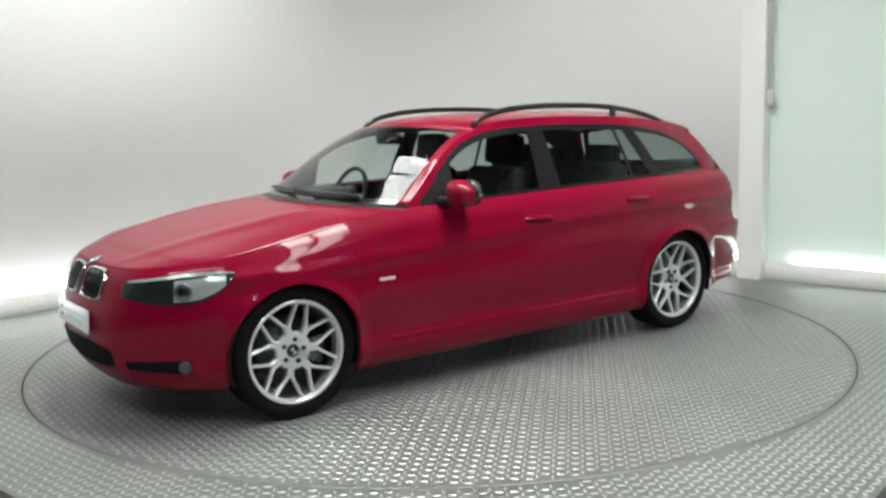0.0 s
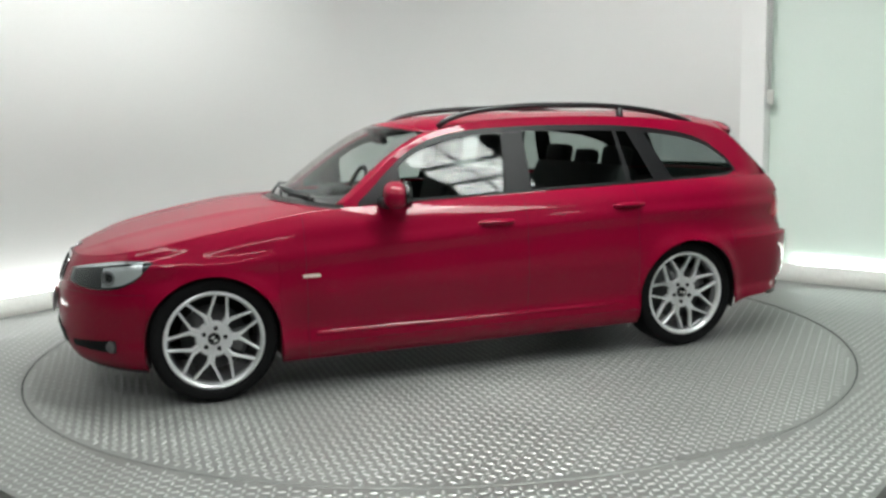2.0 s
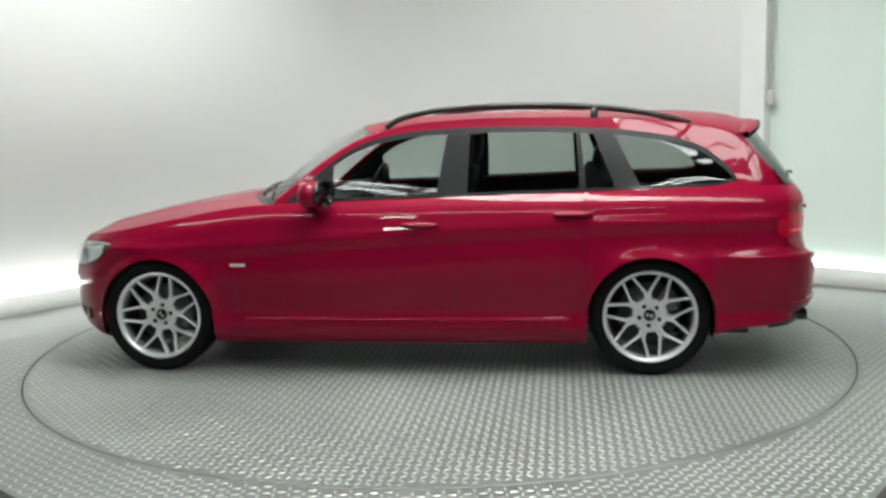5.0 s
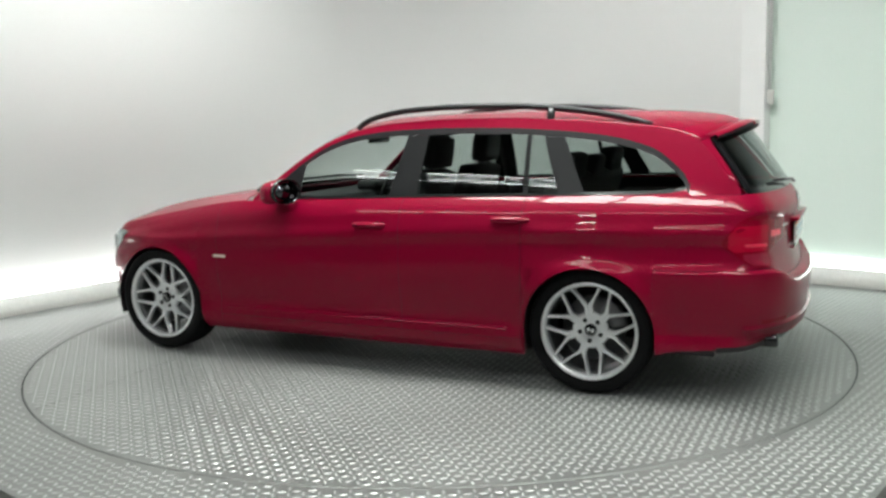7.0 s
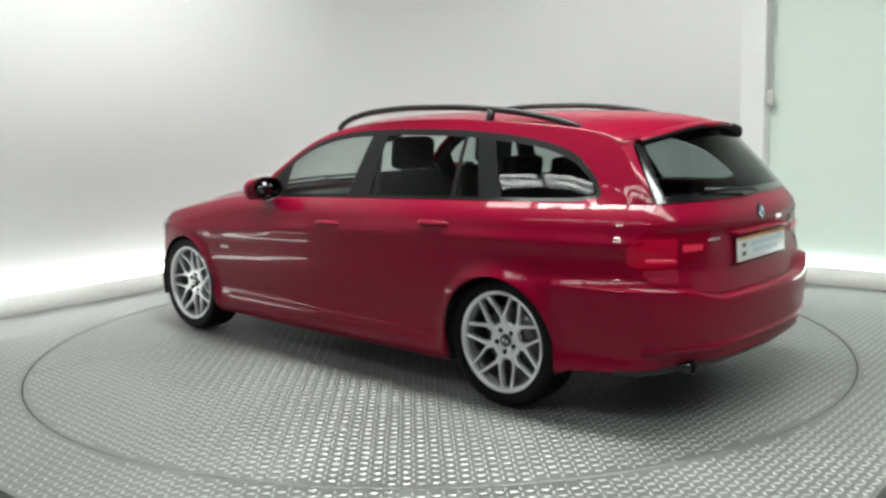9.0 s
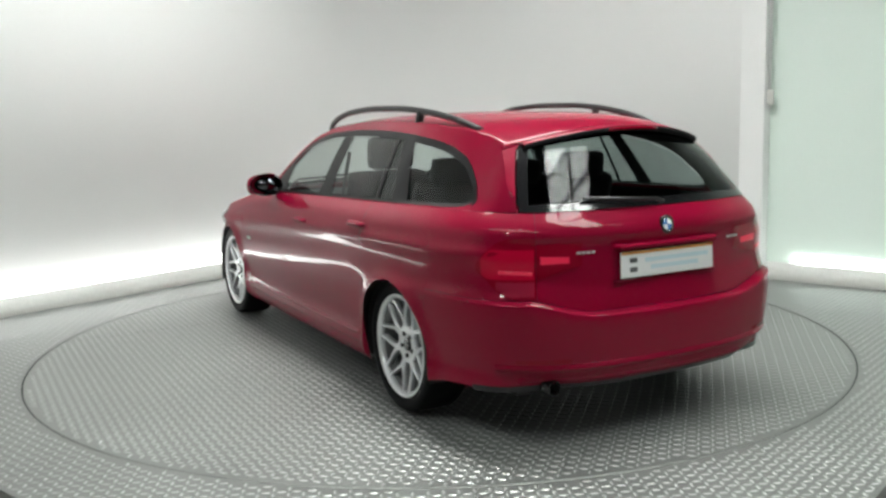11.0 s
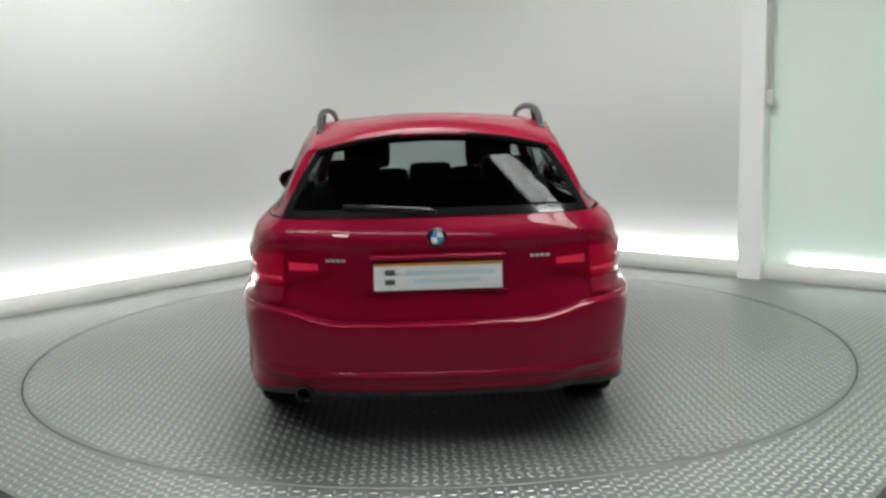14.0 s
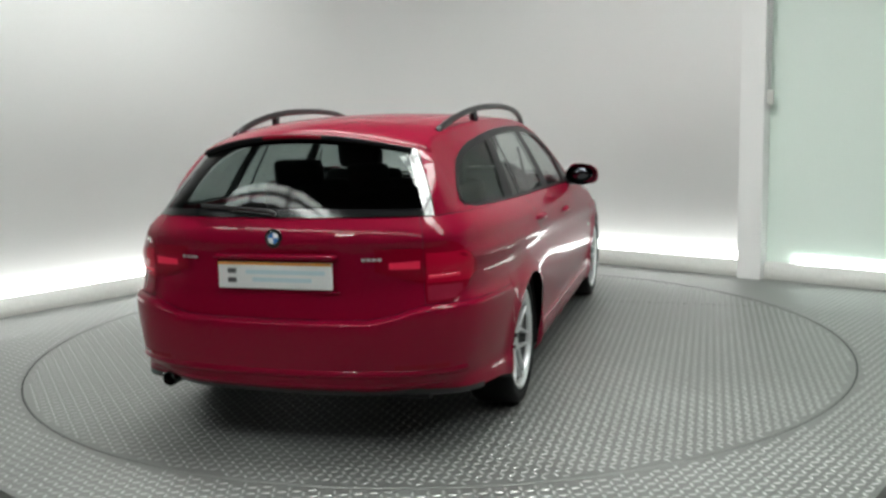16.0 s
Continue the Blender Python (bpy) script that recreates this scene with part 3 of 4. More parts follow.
# ---- windscreen, bonnet, roof and rear glass: curved sheets between four lines ----
def coons(bottom, top, left, right, ns, nr, bulge=None, out=0.0, s_span=(0, 1), r_span=(0, 1), flip=False):
    """A curved sheet; bottom and top run over s from left to right, left and right run over r from bottom to top."""
    def at(s, r):
        p = (1 - r) * bottom(s) + r * top(s) + (1 - s) * left(r) + s * right(r)
        p -= (1 - s) * (1 - r) * bottom(0) + s * (1 - r) * bottom(1) + (1 - s) * r * top(0) + s * r * top(1)
        return p + (bulge(s, r) if bulge else Vector((0, 0, 0)))

    def pushed(s, r):
        p = at(s, r)
        if not out:
            return p
        e = 0.01
        ds = at(min(s + e, 1), r) - at(max(s - e, 0), r)
        dr = at(s, min(r + e, 1)) - at(s, max(r - e, 0))
        n = dr.cross(ds).normalized()
        return p + n * (out if n.z > 0 else -out)
    return sheet([[pushed(s, r) for s in lin(*s_span, ns)] for r in lin(*r_span, nr)], flip=flip)


def side_line(x0, x1, sign):
    def at(r):
        x = x0 + (x1 - x0) * r
        p = upper(x, EDGE(x))
        return Vector((p.x, sign * p.y, p.z))
    return at


def arc(x, corner, rise=0.0, center_z=None):
    """A line from the left corner over the middle to the right one, bowed to x in the middle."""
    def at(s):
        k = 1 - (2 * s - 1) ** 2
        return Vector((corner.x + (x - corner.x) * k, corner.y * (1 - 2 * s), corner.z + (center_z - corner.z) * k))
    return at


X_HEAD, X_TAIL = 0.10, -1.87
head = arc(0.27, upper(X_HEAD, EDGE(X_HEAD)), center_z=1.374)
cowl = arc(0.90, upper(X_A, EDGE(X_A)), center_z=0.972)
tail = arc(-2.005, upper(X_TAIL, EDGE(X_TAIL)), center_z=1.343)
ws = (cowl, head, side_line(X_A, X_HEAD, 1), side_line(X_A, X_HEAD, -1))
frame_ob = part("windscreen_frame", join(coons(*ws, 5, 24, s_span=(0, 0.035)), join(coons(*ws, 5, 24, s_span=(0.965, 1)), coons(*ws, 30, 4, s_span=(0.035, 0.965), r_span=(0.95, 1)))), PAINT, car)
thick(frame_ob, -0.012)
part("windscreen", coons(*ws, 34, 26, s_span=(0.036, 0.964), r_span=(0.0, 0.948), flip=True), SCREEN, car, "clear curved windscreen")
bm = coons(*ws, 34, 3, s_span=(0.04, 0.96), r_span=(0.905, 0.95), out=0.001)
join(bm, coons(*ws, 34, 3, s_span=(0.04, 0.96), r_span=(0.0, 0.05), out=0.001))
part("windscreen_band", bm, GLOSSBLACK, car, "black band round the windscreen")

roof_bulge = lambda s, r: Vector((0, 0, -0.026 * (1 - (2 * s - 1) ** 2) * math.sin(math.pi * r)))
rf = (head, tail, side_line(X_HEAD, X_TAIL, 1), side_line(X_HEAD, X_TAIL, -1))
thick(part("roof", coons(*rf, 40, 60, bulge=roof_bulge), PAINT, car), -0.008)
part("headlining", shift(coons(*rf, 20, 30, bulge=roof_bulge, s_span=(0.05, 0.95), r_span=(0.03, 0.97)), pose(0, 0, -0.035)), HEADLINE, car, "pale grey headlining")


def gate_foot(s):
    """The top of the body across the tail, from its left corner to its right."""
    u0 = u_of_x(X_END)
    u = u0 + (GIRTH - u0) * (1 - abs(2 * s - 1))
    p = skin(u, top_z(u))
    return Vector((p.x, p.y if s <= 0.5 else -p.y, p.z))


def s_at_y(line, y):
    """Where a line across the car, from its left to its middle, passes y."""
    lo, hi = 0.0, 0.5
    for _ in range(40):
        mid = (lo + hi) / 2
        lo, hi = (mid, hi) if line(mid).y > y else (lo, mid)
    return lo


S_FOOT, S_HEAD = s_at_y(gate_foot, 0.648), s_at_y(tail, 0.512)
glass_foot = lambda s: gate_foot(S_FOOT + (1 - 2 * S_FOOT) * s)
glass_head = lambda s: tail(S_HEAD + (1 - 2 * S_HEAD) * s)


def glass_side(sign):
    def at(r):
        k = 0 if sign > 0 else 1
        p = glass_foot(k).lerp(glass_head(k), r)
        return p + Vector((-0.002, 0.008 * sign, 0.001)) * (4 * r * (1 - r))
    return at


rg = (glass_foot, glass_head, glass_side(1), glass_side(-1))
bow = lambda s, r: Vector((-0.003, 0, 0.002)) * (4 * r * (1 - r)) * (1 - (2 * s - 1) ** 2)
both_sides("rear_pillar", coons(lambda s: gate_foot(S_FOOT * s), lambda s: tail(S_HEAD * s), side_line(X_END, X_TAIL, 1), glass_side(1), 12, 24), PAINT)
bm = coons(*rg, 40, 3, bulge=bow, s_span=(0, 1), r_span=(0, 0.012))
join(bm, coons(*rg, 40, 4, bulge=bow, s_span=(0, 1), r_span=(0.965, 1)))
part("tailgate_frame", bm, PAINT, car)
part("rear_window", coons(*rg, 40, 20, bulge=bow, s_span=(0.008, 0.992), r_span=(0.006, 0.985), out=0.003), REARGLASS, car, "dark tinted rear window")
bm = coons(*rg, 40, 3, bulge=bow, s_span=(0.008, 0.992), r_span=(0.006, 0.10), out=0.004)
join(bm, coons(*rg, 40, 3, bulge=bow, s_span=(0.008, 0.992), r_span=(0.88, 0.985), out=0.004))
join(bm, coons(*rg, 6, 20, bulge=bow, s_span=(0.008, 0.05), r_span=(0.09, 0.89), out=0.004))
join(bm, coons(*rg, 6, 20, bulge=bow, s_span=(0.95, 0.992), r_span=(0.09, 0.89), out=0.004))
part("rear_window_band", bm, GLOSSBLACK, car, "black band round the rear window")

# spoiler lip over the rear window
rows = []
for s in lin(0.06, 0.94, 31):
    p = tail(s)
    e = 1 - abs(2 * s - 1) ** 6
    rows.append([p + Vector((0.06, 0, 0.012)), p + Vector((-0.03, 0, 0.008 + 0.004 * e)), p + Vector((-0.060 * e - 0.008, 0, 0.002)), p + Vector((-0.060 * e - 0.006, 0, -0.012)), p + Vector((-0.01, 0, -0.018)), p + Vector((0.03, 0, -0.016))])
bm = sheet(rows, close=True)
bmesh.ops.recalc_face_normals(bm, faces=bm.faces)
spoiler = part("spoiler", bm, PAINT, car)
under = [[r[2] + Vector((0.004, 0, 0.0025)), r[2] + Vector((-0.0025, 0, 0.001)), r[3] + Vector((-0.0025, 0, -0.003)), r[4] + Vector((0, 0, -0.0035)), r[5] + Vector((0, 0, -0.0035))] for r in rows]
part("spoiler_edge", sheet(under, flip=True), MATTE, spoiler, "black rear edge and underside")
part("brake_light", tube([tail(s) + Vector((-0.068, 0, -0.005)) for s in lin(0.38, 0.62, 9)], 0.007, 6), TAIL, spoiler, "dark red high brake light")

# bonnet
X_NOSE_U = u_of_y(0.52)


def nose_line(s):
    u = X_NOSE_U * abs(2 * s - 1)
    p = skin(u, top_z(u))
    return Vector((p.x, p.y if s <= 0.5 else -p.y, p.z))


def wing_line(sign):
    u1 = u_of_x(X_A)

    def at(r):
        u = X_NOSE_U + (u1 - X_NOSE_U) * r
        p = skin(u, top_z(u))
        return Vector((p.x, sign * p.y, p.z))
    return at


base0 = wing_line(1)(1)
cowl2 = arc(0.93, base0, center_z=0.962)


def bonnet_bulge(s, r):
    w = abs(2 * s - 1)
    lift = 0.045 * math.sin(math.pi * min(1, r * 1.02)) ** 0.8 * (1 - w ** 3.2)
    ridge = 0.011 * math.exp(-((w - (0.42 + 0.22 * r)) / 0.07) ** 2) * math.sin(math.pi * r)
    return Vector((0, 0, lift + ridge))


bn = (nose_line, cowl2, wing_line(1), wing_line(-1))
thick(part("bonnet", coons(*bn, 60, 50, bulge=bonnet_bulge, s_span=(0.004, 0.996), r_span=(0.004, 0.97)), PAINT, car), -0.006)
part("cowl_panel", join(coons(*bn, 40, 4, bulge=bonnet_bulge, r_span=(0.955, 1.0), out=-0.004), coons(cowl2, cowl, lambda r: cowl2(0).lerp(cowl(0), r), lambda r: cowl2(1).lerp(cowl(1), r), 40, 3)), BLACK, car, "black plastic cowl below the windscreen")

# wipers
def wiper(name, path, r, parent=car):
    return part(name, tube(path, r, 6), BLACK, parent)


def on_screen(s, r, lift=0.012):
    p = (1 - r) * ws[0](s) + r * ws[1](s) + (1 - s) * ws[2](r) + s * ws[3](r)
    p -= (1 - s) * (1 - r) * ws[0](0) + s * (1 - r) * ws[0](1) + (1 - s) * r * ws[1](0) + s * r * ws[1](1)
    return p + Vector((lift, 0, lift))


wiper("wiper_arm", [on_screen(0.14, -0.02, 0.015), on_screen(0.16, 0.03, 0.025), on_screen(0.42, 0.05, 0.02)], 0.009)
wiper("wiper_blade", [on_screen(s, 0.035 + 0.03 * math.sin(3 * s), 0.014) for s in lin(0.18, 0.56, 12)], 0.007)
wiper("wiper_arm", [on_screen(0.50, -0.02, 0.015), on_screen(0.52, 0.03, 0.025), on_screen(0.78, 0.06, 0.02)], 0.009)
wiper("wiper_blade", [on_screen(s, 0.045 + 0.02 * math.sin(3 * s), 0.014) for s in lin(0.52, 0.90, 12)], 0.007)


# ---- wheels ----
def wheel_meshes():
    tyre = lathe([(0.236, -0.085), (0.250, -0.103), (0.290, -0.112), (0.310, -0.106), (0.320, -0.088), (0.3225, -0.05), (0.3225, 0.05), (0.320, 0.088), (0.310, 0.106), (0.290, 0.112), (0.250, 0.103), (0.236, 0.085), (0.236, -0.085)], 72)
    rim = lathe([(0.246, 0.06), (0.253, 0.098), (0.250, 0.106), (0.243, 0.108), (0.232, 0.098), (0.226, 0.078), (0.246, 0.06)], 72)
    barrel = lathe([(0.236, -0.10), (0.246, -0.10), (0.246, 0.058), (0.226, 0.077), (0.222, 0.02), (0.215, -0.09), (0.236, -0.10)], 60)
    for k in range(7):
        root = radians(90 + 25.7 + k * 360 / 7)
        for d in (-1, 1):
            end = root + d * radians(19.0)
            fork, tip = Vector((0.124 * math.cos(root + d * 0.07), 0.076, 0.124 * math.sin(root + d * 0.07))), Vector((0.237 * math.cos(end), 0.092, 0.237 * math.sin(end)))
            p = [Vector((0.060 * math.cos(root + d * 0.10), 0.064, 0.060 * math.sin(root + d * 0.10))), fork, fork.lerp(tip, 0.35), tip]
            rows = []
            for i, (q, w) in enumerate(zip(p, (0.017, 0.0108, 0.0068, 0.0078))):
                way = (p[min(i + 1, 3)] - p[max(i - 1, 0)]).normalized()
                side = way.cross(Vector((0, 1, 0))).normalized()
                rows.append([q + side * w + Vector((0, -0.006, 0)), q + side * w * 0.55, q - side * w * 0.55, q - side * w + Vector((0, -0.006, 0)), q - side * w * 0.9 + Vector((0, -0.034, 0)), q + side * w * 0.9 + Vector((0, -0.034, 0))])
            spoke = sheet(rows, close=True)
            bmesh.ops.recalc_face_normals(spoke, faces=spoke.faces)
            join(rim, spoke)
    join(rim, lathe([(0.0, 0.030), (0.084, 0.030), (0.096, 0.060), (0.082, 0.069), (0.050, 0.060), (0.034, 0.058), (0.0, 0.058)], 35))
    bolts = []
    for k in range(5):
        a = radians(90 + 72 * k)
        b = lathe([(0.0, 0.0), (0.0115, 0.0), (0.0115, 0.009), (0.0, 0.009)], 12)
        bolts.append(("wheel_bolt", shift(b, Matrix.Translation((0.056 * math.cos(a), 0.060, 0.056 * math.sin(a)))), BLACK, ""))
    cap = lathe([(0.0, 0.055), (0.032, 0.055), (0.032, 0.064), (0.026, 0.067), (0.0, 0.067)], 24)
    mark = bmesh.new()
    for q in (0, 2):
        pts = [Vector((0, 0.0678, 0))] + [Vector((0.018 * math.cos(a), 0.0678, 0.018 * math.sin(a))) for a in lin(q * math.pi / 2, (q + 1) * math.pi / 2, 6)]
        face = [mark.verts.new(v) for v in pts]
        mark.faces.new(face)
    disc = lathe([(0.0, -0.02), (0.165, -0.02), (0.165, 0.008), (0.085, 0.008), (0.08, 0.028), (0.0, 0.028)], 48)
    for a0 in (2.6,):
        seg = sheet([[Vector((r * math.cos(a), y, r * math.sin(a))) for r, y in ((0.09, 0.01), (0.10, 0.045), (0.175, 0.045), (0.18, 0.0))] for a in lin(a0, a0 + 0.9, 10)])
        bmesh.ops.recalc_face_normals(seg, faces=seg.faces)
        join(disc, seg)
    return [("tyre", tyre, RUBBER, ""), ("barrel", barrel, DISC, "dark inner rim barrel"), ("rim", rim, ALLOY, "bright silver mesh-spoked alloy rim"), *bolts, ("centre_cap", cap, GLOSSBLACK, ""), ("cap_mark", mark, CHROME, "")], disc


pieces, hub = wheel_meshes()
first = part("wheel", hub, DISC, car, "silver alloy wheel with a low-profile black tyre")
meshes = [(n, part(n, b, m, first, lab)) for n, b, m, lab in pieces]
TRACK = 0.752
first.matrix_basis = pose(AXLE, TRACK, 0.3225, 0, -11.7, 0)
for x, y, spin in ((-AXLE, TRACK, 31), (AXLE, -TRACK, 12), (-AXLE, -TRACK, 50)):
    c = first.copy()
    scene.collection.objects.link(c)
    c.parent = car
    c.matrix_basis = pose(x, y, 0.3225, 0, spin, 0) if y > 0 else pose(x, y, 0.3225, 0, spin, 180)
    for n, ob in meshes:
        k = ob.copy()
        scene.collection.objects.link(k)
        k.parent = c


# ---- front details ----
def nose(y, z, out=0.0):
    """A point of the front skin at some distance from the middle."""
    p = skin(u_of_y(abs(y)) if abs(y) > 0.004 else 0.0, z, out)
    return Vector((p.x, math.copysign(abs(p.y), y), p.z))


def stud(bm, u, z, out=0.0):
    """Sets a lathed piece (its axis along y) upright on the skin."""
    _, n = plan_at(u)
    n3 = Vector((n.x, n.y, 0))
    x = n3.cross(Vector((0, 0, 1)))
    m = Matrix((x, n3, Vector((0, 0, 1)))).transposed().to_4x4()
    m.translation = skin(u, z, out)
    return shift(bm, m)


def kidney(sign):
    cy, cz, hy, hz = 0.160, 0.660, 0.122, 0.068
    def ring(k, out):
        pts = []
        for i in range(40):
            a = 2 * math.pi * i / 40
            c, s = math.cos(a), math.sin(a)
            dy = hy * k * math.copysign(abs(c) ** 0.45, c)
            dz = hz * k * math.copysign(abs(s) ** 0.45, s)
            dy -= 0.14 * dz
            pts.append(nose(sign * (cy + dy), cz + dz, out))
        return pts
    insert = sheet([ring(0.98, 0.003), ring(0.6, 0.003), ring(0.02, 0.003)], close=True)
    ob = part("grille", insert, MATTE, car, "black kidney-shaped grille in a chrome frame")
    rim = [ring(0.985, 0.002), ring(0.985, 0.012), ring(1.02, 0.012), ring(1.055, 0.002)]
    bm = sheet(rim, close=True)
    bmesh.ops.recalc_face_normals(bm, faces=bm.faces)
    part("grille_frame", bm, CHROME, ob, "chrome grille frame")
    for i in range(9):
        y = cy - hy * 0.80 + hy * 1.6 * i / 8
        top, low = nose(sign * y, cz + hz * 0.86, 0.008), nose(sign * (y + 0.016), cz - hz * 0.86, 0.008)
        part("grille_slat", tube([low, top], 0.0036, 4), GLOSSBLACK, ob)


kidney(1)
kidney(-1)

# headlamps
U_H0, U_H1 = u_of_y(0.462), u_of_x(1.655)
HL_TOP = smooth_line([(2.10, 0.682), (2.05, 0.702), (1.95, 0.724), (1.85, 0.740), (1.75, 0.746), (1.655, 0.736)])
HL_LOW = smooth_line([(2.10, 0.632), (2.02, 0.606), (1.93, 0.598), (1.84, 0.606), (1.75, 0.642), (1.655, 0.730)])
X_OF = lambda u: plan_at(u)[0].x
hl_top, hl_low = (lambda u: HL_TOP(X_OF(u))), (lambda u: HL_LOW(X_OF(u)))


def blend(f, g, k):
    return lambda u: f(u) * (1 - k) + g(u) * k


def half(bm, sign):
    if sign > 0:
        return bm
    other = mirrored(bm)
    bm.free()
    return other


for sign in (1, -1):
    lamp = part("headlight", half(skin_patch(U_H0, U_H1, hl_low, hl_top, 10, 0.003), sign), LAMPDARK, car, "clear headlight with silver bowls and a dark inner end")
    um = U_H0 + 0.50 * (U_H1 - U_H0)
    part("eyebrow", half(skin_patch(U_H0 + 0.03, U_H1 - 0.004, blend(hl_low, hl_top, 0.88), blend(hl_low, hl_top, 0.985), 4, 0.006), sign), REFLECTOR, lamp, "silver upper strip")
    part("bowl", half(skin_patch(um, U_H1 - 0.05, blend(hl_low, hl_top, 0.10), blend(hl_low, hl_top, 0.80), 6, 0.005), sign), REFLECTOR, lamp, "silver reflector bowl")
    for k, r in ((0.58, 0.040),):
        u = U_H0 + k * (U_H1 - U_H0)
        z = blend(hl_low, hl_top, 0.42)(u)
        part("lamp_ring", half(stud(lathe([(r, 0.0), (r, 0.012), (r - 0.006, 0.014), (r - 0.016, 0.004), (r - 0.016, 0.0), (r, 0.0)], 28), u, z, 0.003), sign), DISC, lamp)
        part("lamp_lens", half(stud(lathe([(0.0, 0.012), (0.012, 0.011), (0.022, 0.007), (0.028, 0.0), (0.0, 0.0)], 20), u, z, 0.004), sign), GLOSSBLACK, lamp)
    part("lamp_cover", half(skin_patch(U_H0, U_H1, hl_low, hl_top, 10, 0.018), sign), COVER, lamp, "clear lamp cover")

# lower intakes, fog lamps, number plate, badge
u1 = u_of_y(0.40)
across("lower_intake", skin_patch(0.0, u1, lambda u: 0.268 + 0.02 * (u / u1) ** 2, lambda u: 0.392 - 0.03 * (u / u1) ** 4, 8, 0.003), MATTE, "black mesh lower air intake")
for i in range(4):
    z = 0.29 + 0.026 * i
    part("intake_bar", tube([nose(y, z, 0.006) for y in lin(-0.37, 0.37, 15)], 0.0025, 4), MATTE, car)
uf0, uf1 = u_of_y(0.475), u_of_x(1.86)
for sign in (1, -1):
    slot = part("fog_slot", half(skin_patch(uf0, uf1, lambda u: 0.277 + 0.010 * (uf1 - u) / (uf1 - uf0), lambda u: 0.343 - 0.020 * (uf1 - u) / (uf1 - uf0), 6, 0.003), sign), MATTE, car, "black fog lamp slot")
    part("fog_lamp", half(stud(lathe([(0.0, 0.006), (0.020, 0.007), (0.027, 0.010), (0.031, 0.0), (0.0, 0.0)], 24), uf1 - 0.032, 0.310, 0.003), sign), DISC, slot, "round silver fog lamp")
    part("washer_cover", half(skin_patch(u_of_x(2.005), u_of_x(1.955), const(0.522), const(0.546), 3, 0.005), sign), PAINT, bumper_front)
    part("splitter", half(skin_patch(0.0, U_ARCH_F - 0.02, lambda u: low_z(u) - 0.008, lambda u: low_z(u) + 0.014, 3, 0.002), sign), BLACK, car, "black lower lip")


def number_plate(name, m, lower):
    """A plate in its own axes: face along +x, 0.52 wide."""
    bm = box(-0.004, 0.004, -0.26, 0.26, -0.056, 0.056, 0.002)
    plate = part(name, shift(bm, m), PLATEWHITE, car, "white number plate with blurred pale print")
    for k, (z, w) in enumerate(((0.014, 0.36), (-0.018, 0.30))):
        part("print_bar", shift(box(0.0041, 0.0052, -0.13 - (w - 0.36) / 2, w - 0.13, z - 0.009, z + 0.009), m), PALEBLUE, plate, "pale blue bar", smooth=False)
    for z in (0.018, -0.022):
        part("print_mark", shift(box(0.0041, 0.0052, -0.215, -0.175, z - 0.010, z + 0.010, 0.0), m), DISC, plate, "dark grey mark", smooth=False)
    if lower:
        part("print_edge", shift(box(0.0041, 0.0054, -0.258, 0.258, 0.044, 0.0555), m), ORANGE, plate, "amber top edge", smooth=False)
    return plate


number_plate("front_number_plate", pose(2.158, 0, 0.487, 0, -3, 0), False)
rear_x = skin(GIRTH, 0.77).x
number_plate("rear_number_plate", pose(rear_x - 0.010, 0, 0.770, 0, -2, 180), True)
rim = box(rear_x - 0.008, rear_x + 0.01, -0.285, 0.285, 0.700, 0.706, 0.002)
part("plate_ledge", rim, PAINT, tailgate)
part("gate_handle", box(rear_x - 0.030, rear_x + 0.02, -0.275, 0.275, 0.838, 0.858, 0.006), PAINT, tailgate)


def badge(m, r=0.038):
    """A round enamel badge in quarters, its face along +y."""
    b = part("badge", shift(lathe([(0.0, 0.0), (r, 0.0), (r, 0.004), (r - 0.003, 0.006), (0.0, 0.006)], 32), m), GLOSSBLACK, car, "round badge in black, blue and white quarters")
    part("badge_ring", shift(lathe([(r * 0.62, 0.006), (r * 0.70, 0.0078), (r * 0.66, 0.006), (r * 0.62, 0.006)], 32), m), CHROME, b)
    for q in range(4):
        bm = bmesh.new()
        pts = [Vector((0, 0.0068, 0))] + [Vector((r * 0.6 * math.cos(a), 0.0068, r * 0.6 * math.sin(a))) for a in lin(q * math.pi / 2, (q + 1) * math.pi / 2, 7)]
        bm.faces.new([bm.verts.new(m @ v) for v in pts][::-1])
        part("badge_quarter", bm, PLATEWHITE if q % 2 else BLUE, b)


badge(Matrix.Translation((skin(GIRTH, 0.925).x + 0.004, 0, 0.925)) @ pose(0, 0, 0, 8, 0, 90), 0.040)
badge(Matrix.Translation((2.032, 0, 0.744)) @ pose(0, 0, 0, 0, 0, -90) @ pose(0, 0, 0, 66, 0, 0), 0.040)
for y0, w in ((0.385, 0.09), (-0.475, 0.09)):
    u = u_of_y(abs(y0 + w / 2), rear=True)
    for k in range(4):
        y = y0 + w * k / 4
        ua, ub = u_of_y(max(abs(y), abs(y + w / 5)), rear=True), u_of_y(min(abs(y), abs(y + w / 5)), rear=True)
        part("letter_bar", half(skin_patch(ua, ub, const(0.832), const(0.843), 2, 0.010), 1 if y0 > 0 else -1), ALLOY, tailgate, "small silver lettering bar")

